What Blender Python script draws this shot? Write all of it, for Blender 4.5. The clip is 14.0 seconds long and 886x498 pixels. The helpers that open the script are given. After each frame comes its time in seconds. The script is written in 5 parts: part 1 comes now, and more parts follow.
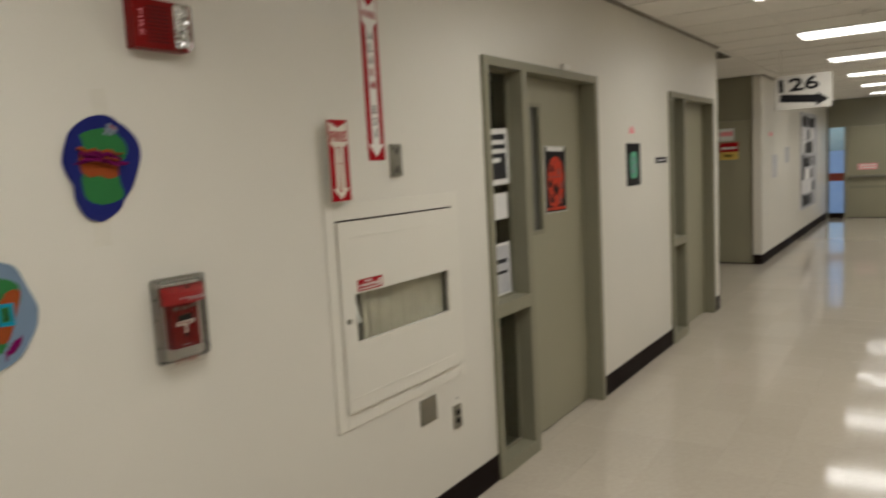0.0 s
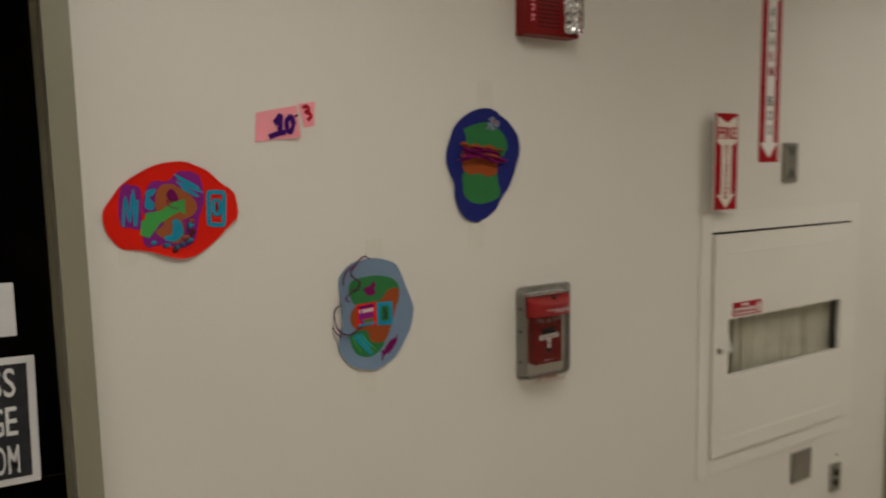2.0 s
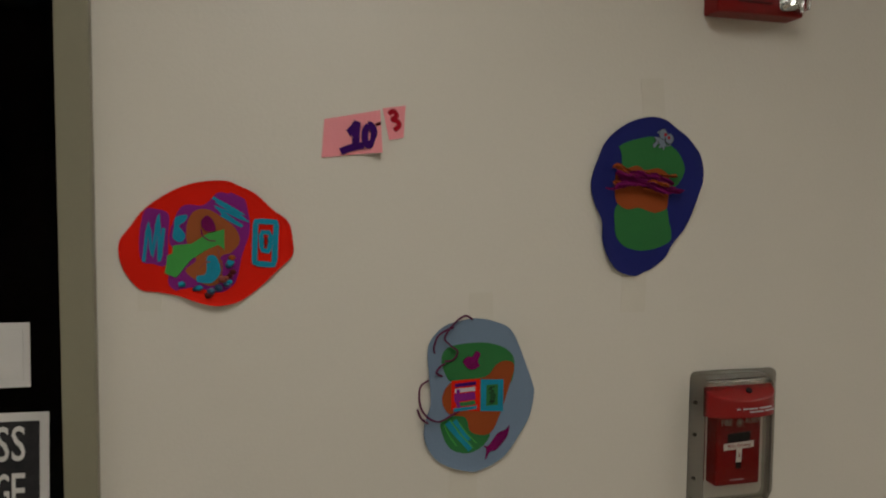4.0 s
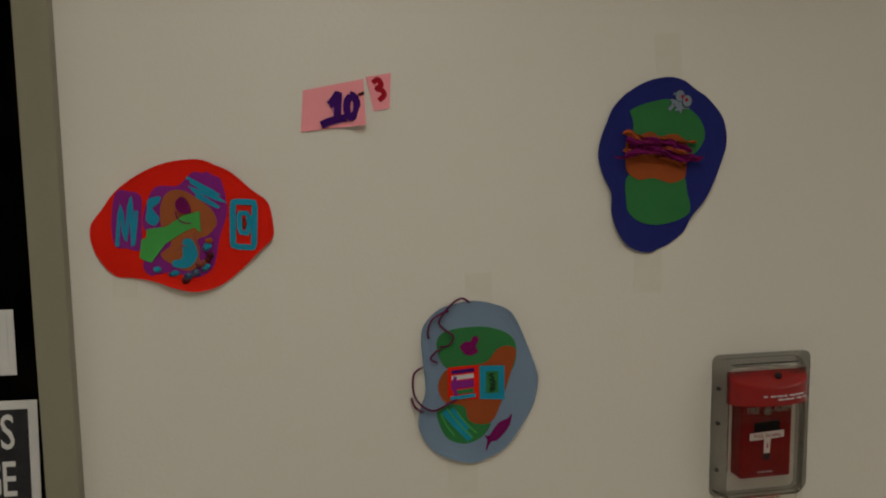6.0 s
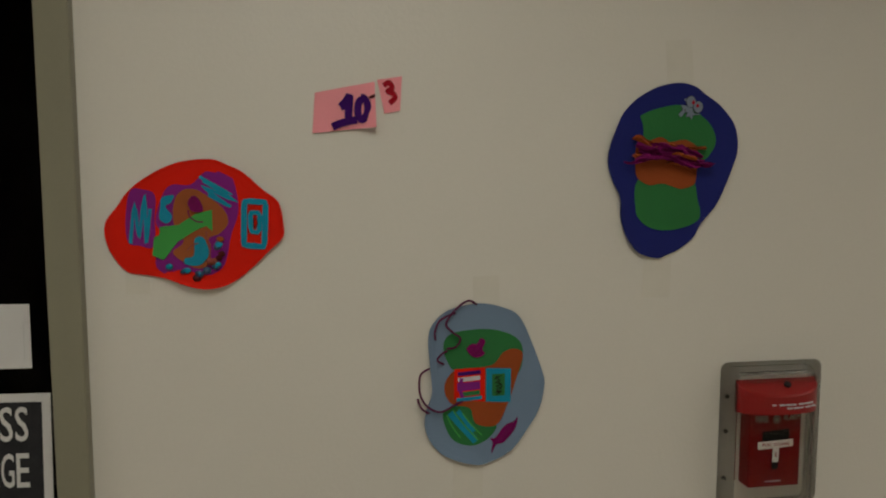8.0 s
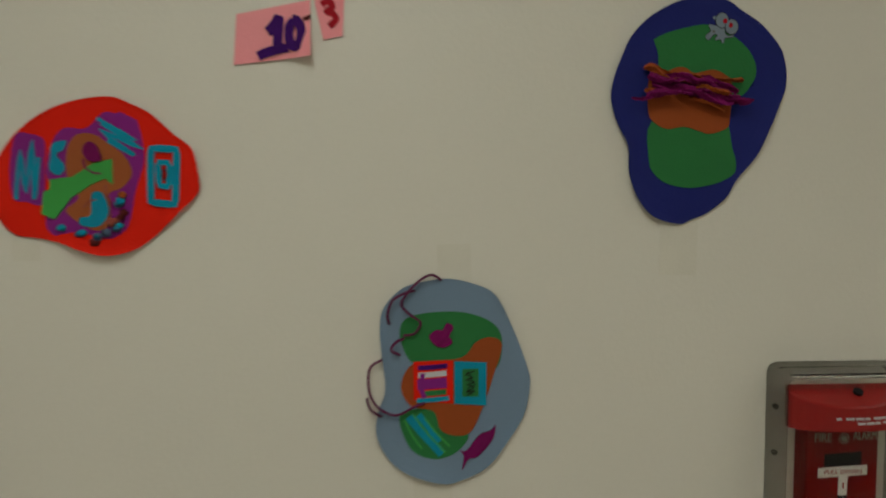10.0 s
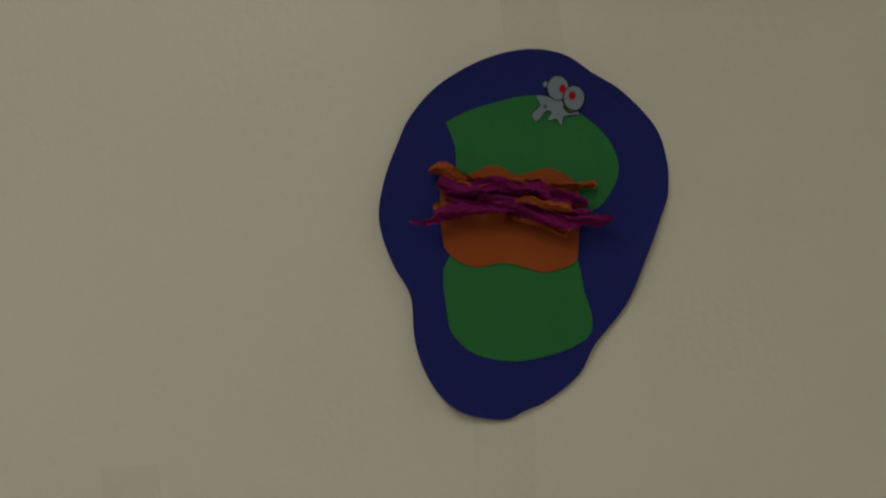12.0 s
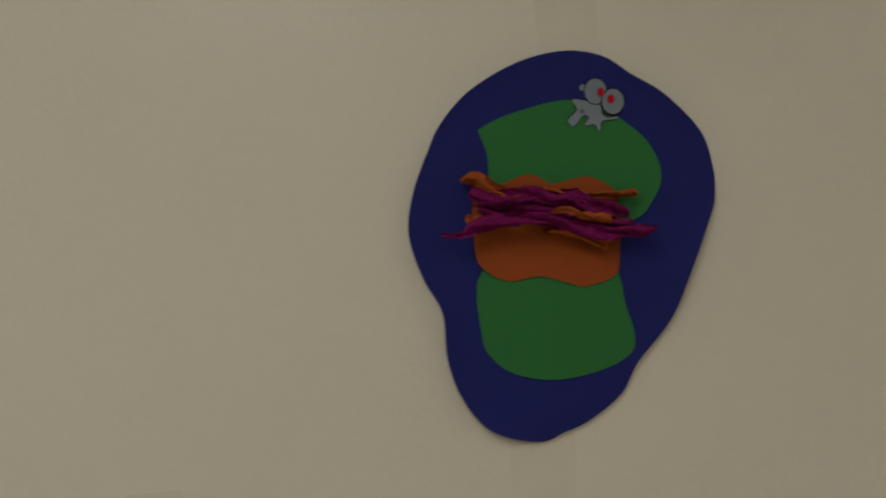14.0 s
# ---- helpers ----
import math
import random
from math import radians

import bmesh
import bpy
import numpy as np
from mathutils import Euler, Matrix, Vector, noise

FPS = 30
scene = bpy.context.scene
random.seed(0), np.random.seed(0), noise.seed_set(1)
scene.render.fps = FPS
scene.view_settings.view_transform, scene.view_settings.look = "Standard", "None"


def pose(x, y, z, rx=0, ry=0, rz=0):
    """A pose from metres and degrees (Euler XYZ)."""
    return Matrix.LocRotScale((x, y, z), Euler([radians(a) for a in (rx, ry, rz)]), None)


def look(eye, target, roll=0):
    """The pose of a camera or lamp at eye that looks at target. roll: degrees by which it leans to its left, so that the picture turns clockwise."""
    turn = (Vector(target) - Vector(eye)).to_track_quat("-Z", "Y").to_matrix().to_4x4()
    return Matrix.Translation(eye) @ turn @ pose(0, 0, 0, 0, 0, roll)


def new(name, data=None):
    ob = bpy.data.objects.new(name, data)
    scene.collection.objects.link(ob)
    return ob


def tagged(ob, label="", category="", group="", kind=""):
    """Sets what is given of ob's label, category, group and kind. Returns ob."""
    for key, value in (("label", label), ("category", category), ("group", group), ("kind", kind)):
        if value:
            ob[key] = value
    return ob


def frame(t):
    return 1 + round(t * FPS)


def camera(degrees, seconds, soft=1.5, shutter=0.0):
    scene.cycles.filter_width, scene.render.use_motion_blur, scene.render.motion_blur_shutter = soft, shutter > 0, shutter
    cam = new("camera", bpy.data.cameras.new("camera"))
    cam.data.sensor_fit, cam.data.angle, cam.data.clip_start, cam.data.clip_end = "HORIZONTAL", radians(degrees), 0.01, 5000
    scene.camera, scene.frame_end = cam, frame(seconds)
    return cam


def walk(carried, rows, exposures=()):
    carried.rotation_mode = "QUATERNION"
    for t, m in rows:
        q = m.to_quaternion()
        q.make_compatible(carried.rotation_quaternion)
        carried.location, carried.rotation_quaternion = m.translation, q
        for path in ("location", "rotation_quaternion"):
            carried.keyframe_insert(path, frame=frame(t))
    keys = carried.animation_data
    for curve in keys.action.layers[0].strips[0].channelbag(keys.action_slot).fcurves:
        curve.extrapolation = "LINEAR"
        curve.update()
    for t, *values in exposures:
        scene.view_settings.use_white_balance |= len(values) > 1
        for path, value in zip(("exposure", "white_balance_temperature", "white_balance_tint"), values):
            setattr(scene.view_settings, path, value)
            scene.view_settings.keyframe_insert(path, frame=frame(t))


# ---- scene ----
cam = camera(63.7, 14.0, soft=2.0, shutter=0.75)
PATH = [
    (0, (-3.088, -1.845, 1.639), (-1.451, -0.718, 1.415), -3.1),
    (0.5, (-3.1, -1.719, 1.627), (-1.571, -0.455, 1.373), -2.6),
    (1, (-3.154, -1.634, 1.654), (-1.743, -0.236, 1.414), -1.9),
    (1.5, (-3.151, -1.547, 1.653), (-1.876, -0.02, 1.447), -1.8),
    (2, (-3.029, -1.5, 1.675), (-2.002, 0.202, 1.459), -1.1),
    (2.5, (-2.911, -1.48, 1.678), (-2.038, 0.31, 1.488), -0.9),
    (3, (-2.818, -1.362, 1.682), (-1.963, 0.439, 1.523), -1.3),
    (3.5, (-2.76, -1.236, 1.671), (-2.048, 0.629, 1.55), -2.8),
    (4, (-2.678, -1.157, 1.668), (-2.179, 0.776, 1.549), 0.5),
    (6.5, (-2.555, -1.097, 1.682), (-2.217, 0.862, 1.466), -0.7),
    (7, (-2.542, -1.098, 1.688), (-2.213, 0.861, 1.463), -0.3),
    (7.5, (-2.539, -1.102, 1.683), (-2.216, 0.86, 1.474), 0.1),
    (8, (-2.55, -1.108, 1.67), (-2.25, 0.861, 1.485), 0.0),
    (10.5, (-2.291, -0.791, 1.57), (-2.225, 1.205, 1.473), -0.5),
    (11, (-2.227, -0.669, 1.595), (-2.12, 1.327, 1.545), -2.0),
    (11.5, (-2.189, -0.576, 1.651), (-1.837, 1.391, 1.569), -1.5),
    (12, (-2.092, -0.551, 1.703), (-1.997, 1.445, 1.622), -1.9),
    (12.5, (-2.055, -0.533, 1.71), (-2.074, 1.466, 1.651), -1.1),
    (13, (-2.032, -0.53, 1.707), (-2.147, 1.466, 1.667), -1.9),
    (13.5, (-2.019, -0.525, 1.7), (-2.189, 1.467, 1.671), -1.6),
    (14, (-2.094, -0.525, 1.714), (-2.077, 1.473, 1.63), -2.7),
]
EXPOSURE = [
    (0, 0.02, 6480, 10), (0.5, 0.04, 6480, 10), (1.0, -0.17, 6500, 10), (1.5, -0.18, 6530, 11), (2.0, -0.31, 6570, 12), (2.5, -0.37, 6600, 12), (3.0, -0.60, 6600, 13), (4.0, -0.66, 6610, 11),
    (8.0, -0.67, 6640, 8), (10.3, -0.45, 6520, 1), (11.0, -0.74, 6560, 1), (12.0, -0.80, 6680, 4), (12.5, -0.64, 6800, 5), (14.0, -0.61, 6860, 7),
]
walk(cam, [(t, look(eye, target, roll)) for t, eye, target, roll in PATH], EXPOSURE)

# ---- light ----
world = bpy.data.worlds.new("world")
scene.world = world
world.use_nodes = True
wn, wl = world.node_tree.nodes, world.node_tree.links
sky = wn.new("ShaderNodeTexSky")
sky.sky_type, sky.sun_disc = "NISHITA", False
sky.sun_elevation, sky.sun_rotation = radians(32), radians(-20)
wl.new(sky.outputs["Color"], wn["Background"].inputs["Color"])
wn["Background"].inputs["Strength"].default_value = 0.12

sun = new("sun", bpy.data.lights.new("sun", "SUN"))
sun.data.energy, sun.data.angle, sun.data.color = 2.0, radians(0.5), (1.0, 0.95, 0.88)
sun.matrix_world = look((30, 25, 20), (20, 0, 0))

LAMP = 3.5        # radiance of the fluorescent diffusers
LAMP_WATTS = 15.0  # light thrown down by each of them


# ---- materials ----
def material(name, color, rough=0.6, vary=0.08, scale=6.0, fine=120.0, bump=0.05, metal=0.0, spec=0.5, tone=None, coat=0.0):
    """A surface with soft blotches at one size and grain at another."""
    m = bpy.data.materials.new(name)
    m.use_nodes = True
    n, l = m.node_tree.nodes, m.node_tree.links
    b = n["Principled BSDF"]
    b.inputs["Metallic"].default_value = metal
    b.inputs["Specular IOR Level"].default_value = spec
    b.inputs["Coat Weight"].default_value = coat
    co = n.new("ShaderNodeTexCoord")
    big, small = n.new("ShaderNodeTexNoise"), n.new("ShaderNodeTexNoise")
    big.inputs["Scale"].default_value, big.inputs["Detail"].default_value = scale, 4.0
    small.inputs["Scale"].default_value, small.inputs["Detail"].default_value = fine, 2.0
    for t in (big, small):
        l.new(co.outputs["Object"], t.inputs["Vector"])
    mix = n.new("ShaderNodeMix")
    mix.data_type = "RGBA"
    dark = tone or tuple(c * (1 - 2.2 * vary) for c in color)
    light = tuple(min(1.0, c * (1 + 1.2 * vary)) for c in color)
    mix.inputs["A"].default_value, mix.inputs["B"].default_value = (*dark, 1), (*light, 1)
    add = n.new("ShaderNodeMath")
    add.operation = "MULTIPLY_ADD"
    l.new(small.outputs["Fac"], add.inputs[0])
    add.inputs[1].default_value = 0.35
    sub = n.new("ShaderNodeMath")
    sub.operation = "SUBTRACT"
    l.new(big.outputs["Fac"], sub.inputs[0])
    sub.inputs[1].default_value = 0.17
    l.new(sub.outputs[0], add.inputs[2])
    l.new(add.outputs[0], mix.inputs["Factor"])
    l.new(mix.outputs["Result"], b.inputs["Base Color"])
    r = n.new("ShaderNodeMapRange")
    r.inputs["To Min"].default_value, r.inputs["To Max"].default_value = max(0.02, rough * 0.8), min(1.0, rough * 1.2)
    l.new(big.outputs["Fac"], r.inputs["Value"])
    l.new(r.outputs["Result"], b.inputs["Roughness"])
    if bump:
        u = n.new("ShaderNodeBump")
        u.inputs["Strength"].default_value, u.inputs["Distance"].default_value = bump, 0.002
        l.new(small.outputs["Fac"], u.inputs["Height"])
        l.new(u.outputs["Normal"], b.inputs["Normal"])
    return m


def glass(name, tint=(1, 1, 1), rough=0.0, ior=1.45):
    m = bpy.data.materials.new(name)
    m.use_nodes = True
    b = m.node_tree.nodes["Principled BSDF"]
    b.inputs["Base Color"].default_value = (*tint, 1)
    b.inputs["Transmission Weight"].default_value = 1.0
    b.inputs["Roughness"].default_value, b.inputs["IOR"].default_value = rough, ior
    return m


def glow(name, color, strength):
    m = bpy.data.materials.new(name)
    m.use_nodes = True
    b = m.node_tree.nodes["Principled BSDF"]
    b.inputs["Base Color"].default_value = (0.8, 0.8, 0.8, 1)
    b.inputs["Emission Color"].default_value = (*color, 1)
    b.inputs["Emission Strength"].default_value = strength
    return m


def floor_material():
    """Waxed vinyl tile: mottled chips, faint joints, buffing streaks in the gloss."""
    m = bpy.data.materials.new("waxed_vinyl_tile")
    m.use_nodes = True
    n, l = m.node_tree.nodes, m.node_tree.links
    b = n["Principled BSDF"]
    co = n.new("ShaderNodeTexCoord")
    tile = n.new("ShaderNodeTexBrick")
    tile.offset = 0.0
    for key, value in (("Scale", 1.0), ("Brick Width", 0.305), ("Row Height", 0.305), ("Mortar Size", 0.0012), ("Mortar Smooth", 0.3)):
        tile.inputs[key].default_value = value
    tile.inputs["Color1"].default_value = (0.425, 0.378, 0.312, 1)
    tile.inputs["Color2"].default_value = (0.41, 0.365, 0.302, 1)
    tile.inputs["Mortar"].default_value = (0.36, 0.32, 0.265, 1)
    l.new(co.outputs["Object"], tile.inputs["Vector"])
    chips = n.new("ShaderNodeTexNoise")
    chips.inputs["Scale"].default_value, chips.inputs["Detail"].default_value = 45, 5
    l.new(co.outputs["Object"], chips.inputs["Vector"])
    ramp = n.new("ShaderNodeMapRange")
    ramp.inputs["From Min"].default_value, ramp.inputs["From Max"].default_value = 0.35, 0.65
    ramp.inputs["To Min"].default_value, ramp.inputs["To Max"].default_value = 0.95, 1.03
    l.new(chips.outputs["Fac"], ramp.inputs["Value"])
    mul = n.new("ShaderNodeMix")
    mul.data_type, mul.blend_type = "RGBA", "MULTIPLY"
    mul.inputs["Factor"].default_value = 1.0
    l.new(tile.outputs["Color"], mul.inputs["A"])
    l.new(ramp.outputs["Result"], mul.inputs["B"])
    l.new(mul.outputs["Result"], b.inputs["Base Color"])
    wear = n.new("ShaderNodeTexNoise")
    wear.inputs["Scale"].default_value, wear.inputs["Detail"].default_value = 1.6, 5
    l.new(co.outputs["Object"], wear.inputs["Vector"])
    r = n.new("ShaderNodeMapRange")
    r.inputs["To Min"].default_value, r.inputs["To Max"].default_value = 0.03, 0.13
    l.new(wear.outputs["Fac"], r.inputs["Value"])
    l.new(r.outputs["Result"], b.inputs["Roughness"])
    wave = n.new("ShaderNodeTexNoise")
    wave.inputs["Scale"].default_value, wave.inputs["Detail"].default_value = 5, 2
    l.new(co.outputs["Object"], wave.inputs["Vector"])
    u = n.new("ShaderNodeBump")
    u.inputs["Strength"].default_value, u.inputs["Distance"].default_value = 0.10, 0.003
    l.new(wave.outputs["Fac"], u.inputs["Height"])
    l.new(u.outputs["Normal"], b.inputs["Normal"])
    b.inputs["Specular IOR Level"].default_value = 0.38
    return m


def tile_material():
    """One waxed vinyl tile: fine chips, its own tone, the same wax over all."""
    m = floor_material()
    m.name = "waxed_vinyl_piece"
    n, l = m.node_tree.nodes, m.node_tree.links
    place, info = n.new("ShaderNodeNewGeometry"), n.new("ShaderNodeObjectInfo")
    for t in [q for q in n if q.bl_idname == "ShaderNodeTexNoise"]:
        l.new(place.outputs["Position"], t.inputs["Vector"])
    brick = next(q for q in n if q.bl_idname == "ShaderNodeTexBrick")
    mix = next(q for q in n if q.bl_idname == "ShaderNodeMix")
    tone = n.new("ShaderNodeMix")
    tone.data_type = "RGBA"
    tone.inputs["A"].default_value, tone.inputs["B"].default_value = (0.448, 0.396, 0.326, 1), (0.425, 0.375, 0.308, 1)
    l.new(info.outputs["Random"], tone.inputs["Factor"])
    l.new(tone.outputs["Result"], mix.inputs["A"])
    n.remove(brick)
    return m


M_WALL = material("cream_wall_paint", (0.655, 0.625, 0.555), 0.35, 0.035, 1.3, 150, 0.16, spec=0.5)
M_GREY = material("grey_metal_paint", (0.225, 0.212, 0.149), 0.42, 0.05, 2.5, 180, 0.06)
M_DOOR = material("grey_door_paint", (0.283, 0.265, 0.185), 0.45, 0.05, 1.8, 150, 0.06)
M_BASE = material("black_vinyl_base", (0.011, 0.006, 0.005), 0.6, 0.12, 5, 90, 0.04, spec=0.08)
M_FLOOR = floor_material()
M_VINYL = tile_material()
M_TILE = material("ceiling_tile", (0.80, 0.77, 0.71), 0.9, 0.05, 3, 90, 0.5)
M_GRID = material("ceiling_grid_paint", (0.74, 0.71, 0.65), 0.5, 0.04, 6, 90, 0.0)
M_ANGLE = material("brown_wall_angle", (0.22, 0.19, 0.145), 0.6, 0.08, 6, 90, 0.0)
M_LAMP = glow("lamp_diffuser", (1.0, 0.975, 0.93), LAMP)
M_GLASS = glass("pane_glass", (0.90, 0.92, 0.89), 0.0, 1.07)
M_BLIND = material("covered_glass", (0.10, 0.098, 0.08), 0.3, 0.1, 8, 100, 0.0)
# the blue of the daylight outside is put into this glass tint
M_TINT = glass("daylight_blue_glass", (0.48, 0.69, 1.0))
M_PLASTIC = glass("clear_plastic", (0.95, 0.945, 0.93), 0.03, 1.18)
# clear plastic whose refracted edge darkness is put into a grey tint
M_EDGE_DARK = glass("edge_dark_plastic", (0.62, 0.615, 0.60), 0.06, 1.16)
M_HOOD = material("red_moulded_plastic", (0.235, 0.003, 0.004), 0.32, 0.05, 12, 200, 0.04, spec=0.3, coat=0.35)
# near-black colour stands in for the darkness of unlit, unseen spaces
M_DARK = material("painted_darkness", (0.010, 0.010, 0.009), 0.8, 0.08, 2, 60, 0.1)
M_RED = material("red_enamel", (0.19, 0.0025, 0.003), 0.32, 0.06, 12, 200, 0.05, spec=0.2)
M_SIGNRED = material("sign_red", (0.33, 0.003, 0.009), 0.45, 0.05, 14, 200, 0.02, spec=0.12)
M_WHITE = material("sign_white", (0.74, 0.72, 0.67), 0.4, 0.03, 14, 200, 0.02)
M_SIGN = material("cream_sign_board", (0.50, 0.475, 0.425), 0.5, 0.04, 8, 150, 0.03)
M_IVORY = material("ivory_plastic", (0.66, 0.62, 0.52), 0.4, 0.03, 14, 200, 0.02)
M_BLACK = material("black_ink", (0.010, 0.009, 0.010), 0.6, 0.08, 20, 200, 0.02, spec=0.15)
M_STEEL = material("brushed_steel", (0.30, 0.29, 0.25), 0.36, 0.10, 20, 300, 0.1, metal=1.0)
M_CAB = material("cream_cabinet_enamel", (0.68, 0.65, 0.575), 0.35, 0.025, 3, 200, 0.04)
M_HOSE = material("fire_hose_canvas", (0.62, 0.57, 0.46), 0.85, 0.12, 18, 300, 0.6)
# dark tone: shade painted into the cabinet tub, also plain dark screws and marks
M_SHADE = material("shade_and_dark_marks", (0.09, 0.082, 0.068), 0.6, 0.06, 4, 120, 0.05)
M_PINK = material("pink_paper", (0.84, 0.30, 0.335), 0.8, 0.04, 12, 300, 0.15)
M_CRED = material("red_card", (0.65, 0.015, 0.006), 0.75, 0.05, 14, 300, 0.15, spec=0.06)
M_CBLUE = material("navy_card", (0.012, 0.017, 0.135), 0.7, 0.06, 14, 300, 0.15, spec=0.15)
M_CGREY = material("slate_blue_card", (0.158, 0.224, 0.312), 0.8, 0.05, 10, 300, 0.15, spec=0.15)
M_CGREEN = material("green_card", (0.027, 0.155, 0.045), 0.75, 0.06, 14, 300, 0.15, spec=0.15)
M_LGREEN = material("bright_green_card", (0.05, 0.30, 0.06), 0.75, 0.06, 14, 300, 0.15, spec=0.15)
M_CORANGE = material("burnt_orange_card", (0.275, 0.058, 0.013), 0.75, 0.06, 14, 300, 0.15, spec=0.15)
M_CPURPLE = material("purple_card", (0.20, 0.014, 0.185), 0.75, 0.06, 14, 300, 0.15, spec=0.15)
M_CYAN = material("cyan_marker", (0.010, 0.23, 0.345), 0.7, 0.12, 40, 300, 0.05, spec=0.1)
M_MAG = material("magenta_crepe", (0.165, 0.006, 0.085), 0.85, 0.22, 60, 400, 0.4, spec=0.1)
M_OCREPE = material("orange_crepe", (0.33, 0.072, 0.018), 0.85, 0.2, 40, 400, 0.5, spec=0.1)
M_INK = material("violet_ink", (0.046, 0.005, 0.125), 0.6, 0.2, 60, 300, 0.03, spec=0.08)
M_RINK = material("red_ink", (0.36, 0.008, 0.02), 0.6, 0.2, 60, 300, 0.03, spec=0.08)
M_SILVER = material("pale_blue_print", (0.160, 0.203, 0.258), 0.6, 0.06, 30, 300, 0.03)
M_BROWN = material("brown_orange_card", (0.300, 0.081, 0.024), 0.75, 0.06, 14, 300, 0.15, spec=0.15)
M_BEAD = material("dark_teal_bead", (0.012, 0.045, 0.11), 0.3, 0.1, 30, 200, 0.02)
M_THREAD = material("dark_purple_thread", (0.10, 0.008, 0.05), 0.6, 0.12, 60, 300, 0.1, spec=0.2)
M_DRED = material("dark_red", (0.07, 0.003, 0.004), 0.5, 0.06, 12, 200, 0.05, spec=0.2)
M_TAPE = material("masking_tape", (0.631, 0.600, 0.522), 0.5, 0.04, 20, 300, 0.1)
M_CHROME = material("crumpled_reflector", (0.75, 0.75, 0.76), 0.12, 0.05, 20, 200, 0.0, metal=1.0)
M_PAPER = material("white_paper", (0.72, 0.71, 0.69), 0.8, 0.03, 10, 300, 0.1)
M_PRINT = material("charcoal_print", (0.035, 0.035, 0.038), 0.7, 0.3, 30, 300, 0.05, spec=0.15)
M_ORANGE = material("orange_red_print", (0.62, 0.05, 0.018), 0.6, 0.25, 26, 120, 0.03, spec=0.2, tone=(0.10, 0.012, 0.01))
M_TEAL = material("green_print", (0.14, 0.46, 0.27), 0.6, 0.25, 30, 120, 0.03, spec=0.2, tone=(0.03, 0.14, 0.12))
M_BROWNRED = material("brown_red_paint", (0.22, 0.035, 0.02), 0.5, 0.06, 6, 100, 0.05)
M_YELLOW = material("yellow_print", (0.65, 0.45, 0.10), 0.6, 0.06, 20, 200, 0.03)
M_PALE = material("pale_grey_paper", (0.50, 0.50, 0.52), 0.8, 0.12, 14, 200, 0.05)
M_GROUND = material("pale_concrete", (0.42, 0.42, 0.42), 0.9, 0.08, 0.6, 30, 0.2)


# ---- mesh helpers ----
def box(bm, x0, x1, y0, y1, z0, z1, bevel=0.0):
    made = bmesh.ops.create_cube(bm, size=1.0, matrix=Matrix.LocRotScale(((x0 + x1) / 2, (y0 + y1) / 2, (z0 + z1) / 2), None, (abs(x1 - x0), abs(y1 - y0), abs(z1 - z0))))
    if bevel:
        edges = {e for v in made["verts"] for e in v.link_edges}
        bmesh.ops.bevel(bm, geom=list(edges), offset=bevel, segments=2, affect="EDGES", profile=0.6)
    return bm


def boxed(*a, bevel=0.0):
    return box(bmesh.new(), *a, bevel=bevel)


def smooth_loop(points, n=4):
    """A closed round curve through the points."""
    out, k = [], len(points)
    for i in range(k):
        p = [np.array(points[(i + j) % k], float) for j in (-1, 0, 1, 2)]
        for s in range(n):
            t = s / n
            out.append(tuple(0.5 * (2 * p[1] + (p[2] - p[0]) * t + (2 * p[0] - 5 * p[1] + 4 * p[2] - p[3]) * t * t + (3 * p[1] - p[0] - 3 * p[2] + p[3]) * t ** 3)))
    return out


def smooth_line(points, n=6):
    out = []
    q = [points[0], *points, points[-1]]
    for i in range(1, len(q) - 2):
        p = [np.array(q[i + j], float) for j in (-1, 0, 1, 2)]
        for s in range(n):
            t = s / n
            out.append(tuple(0.5 * (2 * p[1] + (p[2] - p[0]) * t + (2 * p[0] - 5 * p[1] + 4 * p[2] - p[3]) * t * t + (3 * p[1] - p[0] - 3 * p[2] + p[3]) * t ** 3)))
    return out + [tuple(points[-1])]


def prism(bm, outline, y_back, y_front):
    """A flat cut shape in x and z, between two depths."""
    back = [bm.verts.new((x, y_back, z)) for x, z in outline]
    front = [bm.verts.new((x, y_front, z)) for x, z in outline]
    bm.faces.new(back)
    bm.faces.new(list(reversed(front)))
    for i in range(len(back)):
        j = (i + 1) % len(back)
        bm.faces.new((back[j], back[i], front[i], front[j]))
    bmesh.ops.recalc_face_normals(bm, faces=bm.faces)
    return bm


def mm(points):
    return [(x / 1000, z / 1000) for x, z in points]


def cut(points, y_back, y_front, n=4):
    return prism(bmesh.new(), smooth_loop(mm(points), n), y_back, y_front)


def straight(points, y_back, y_front):
    return prism(bmesh.new(), mm(points), y_back, y_front)


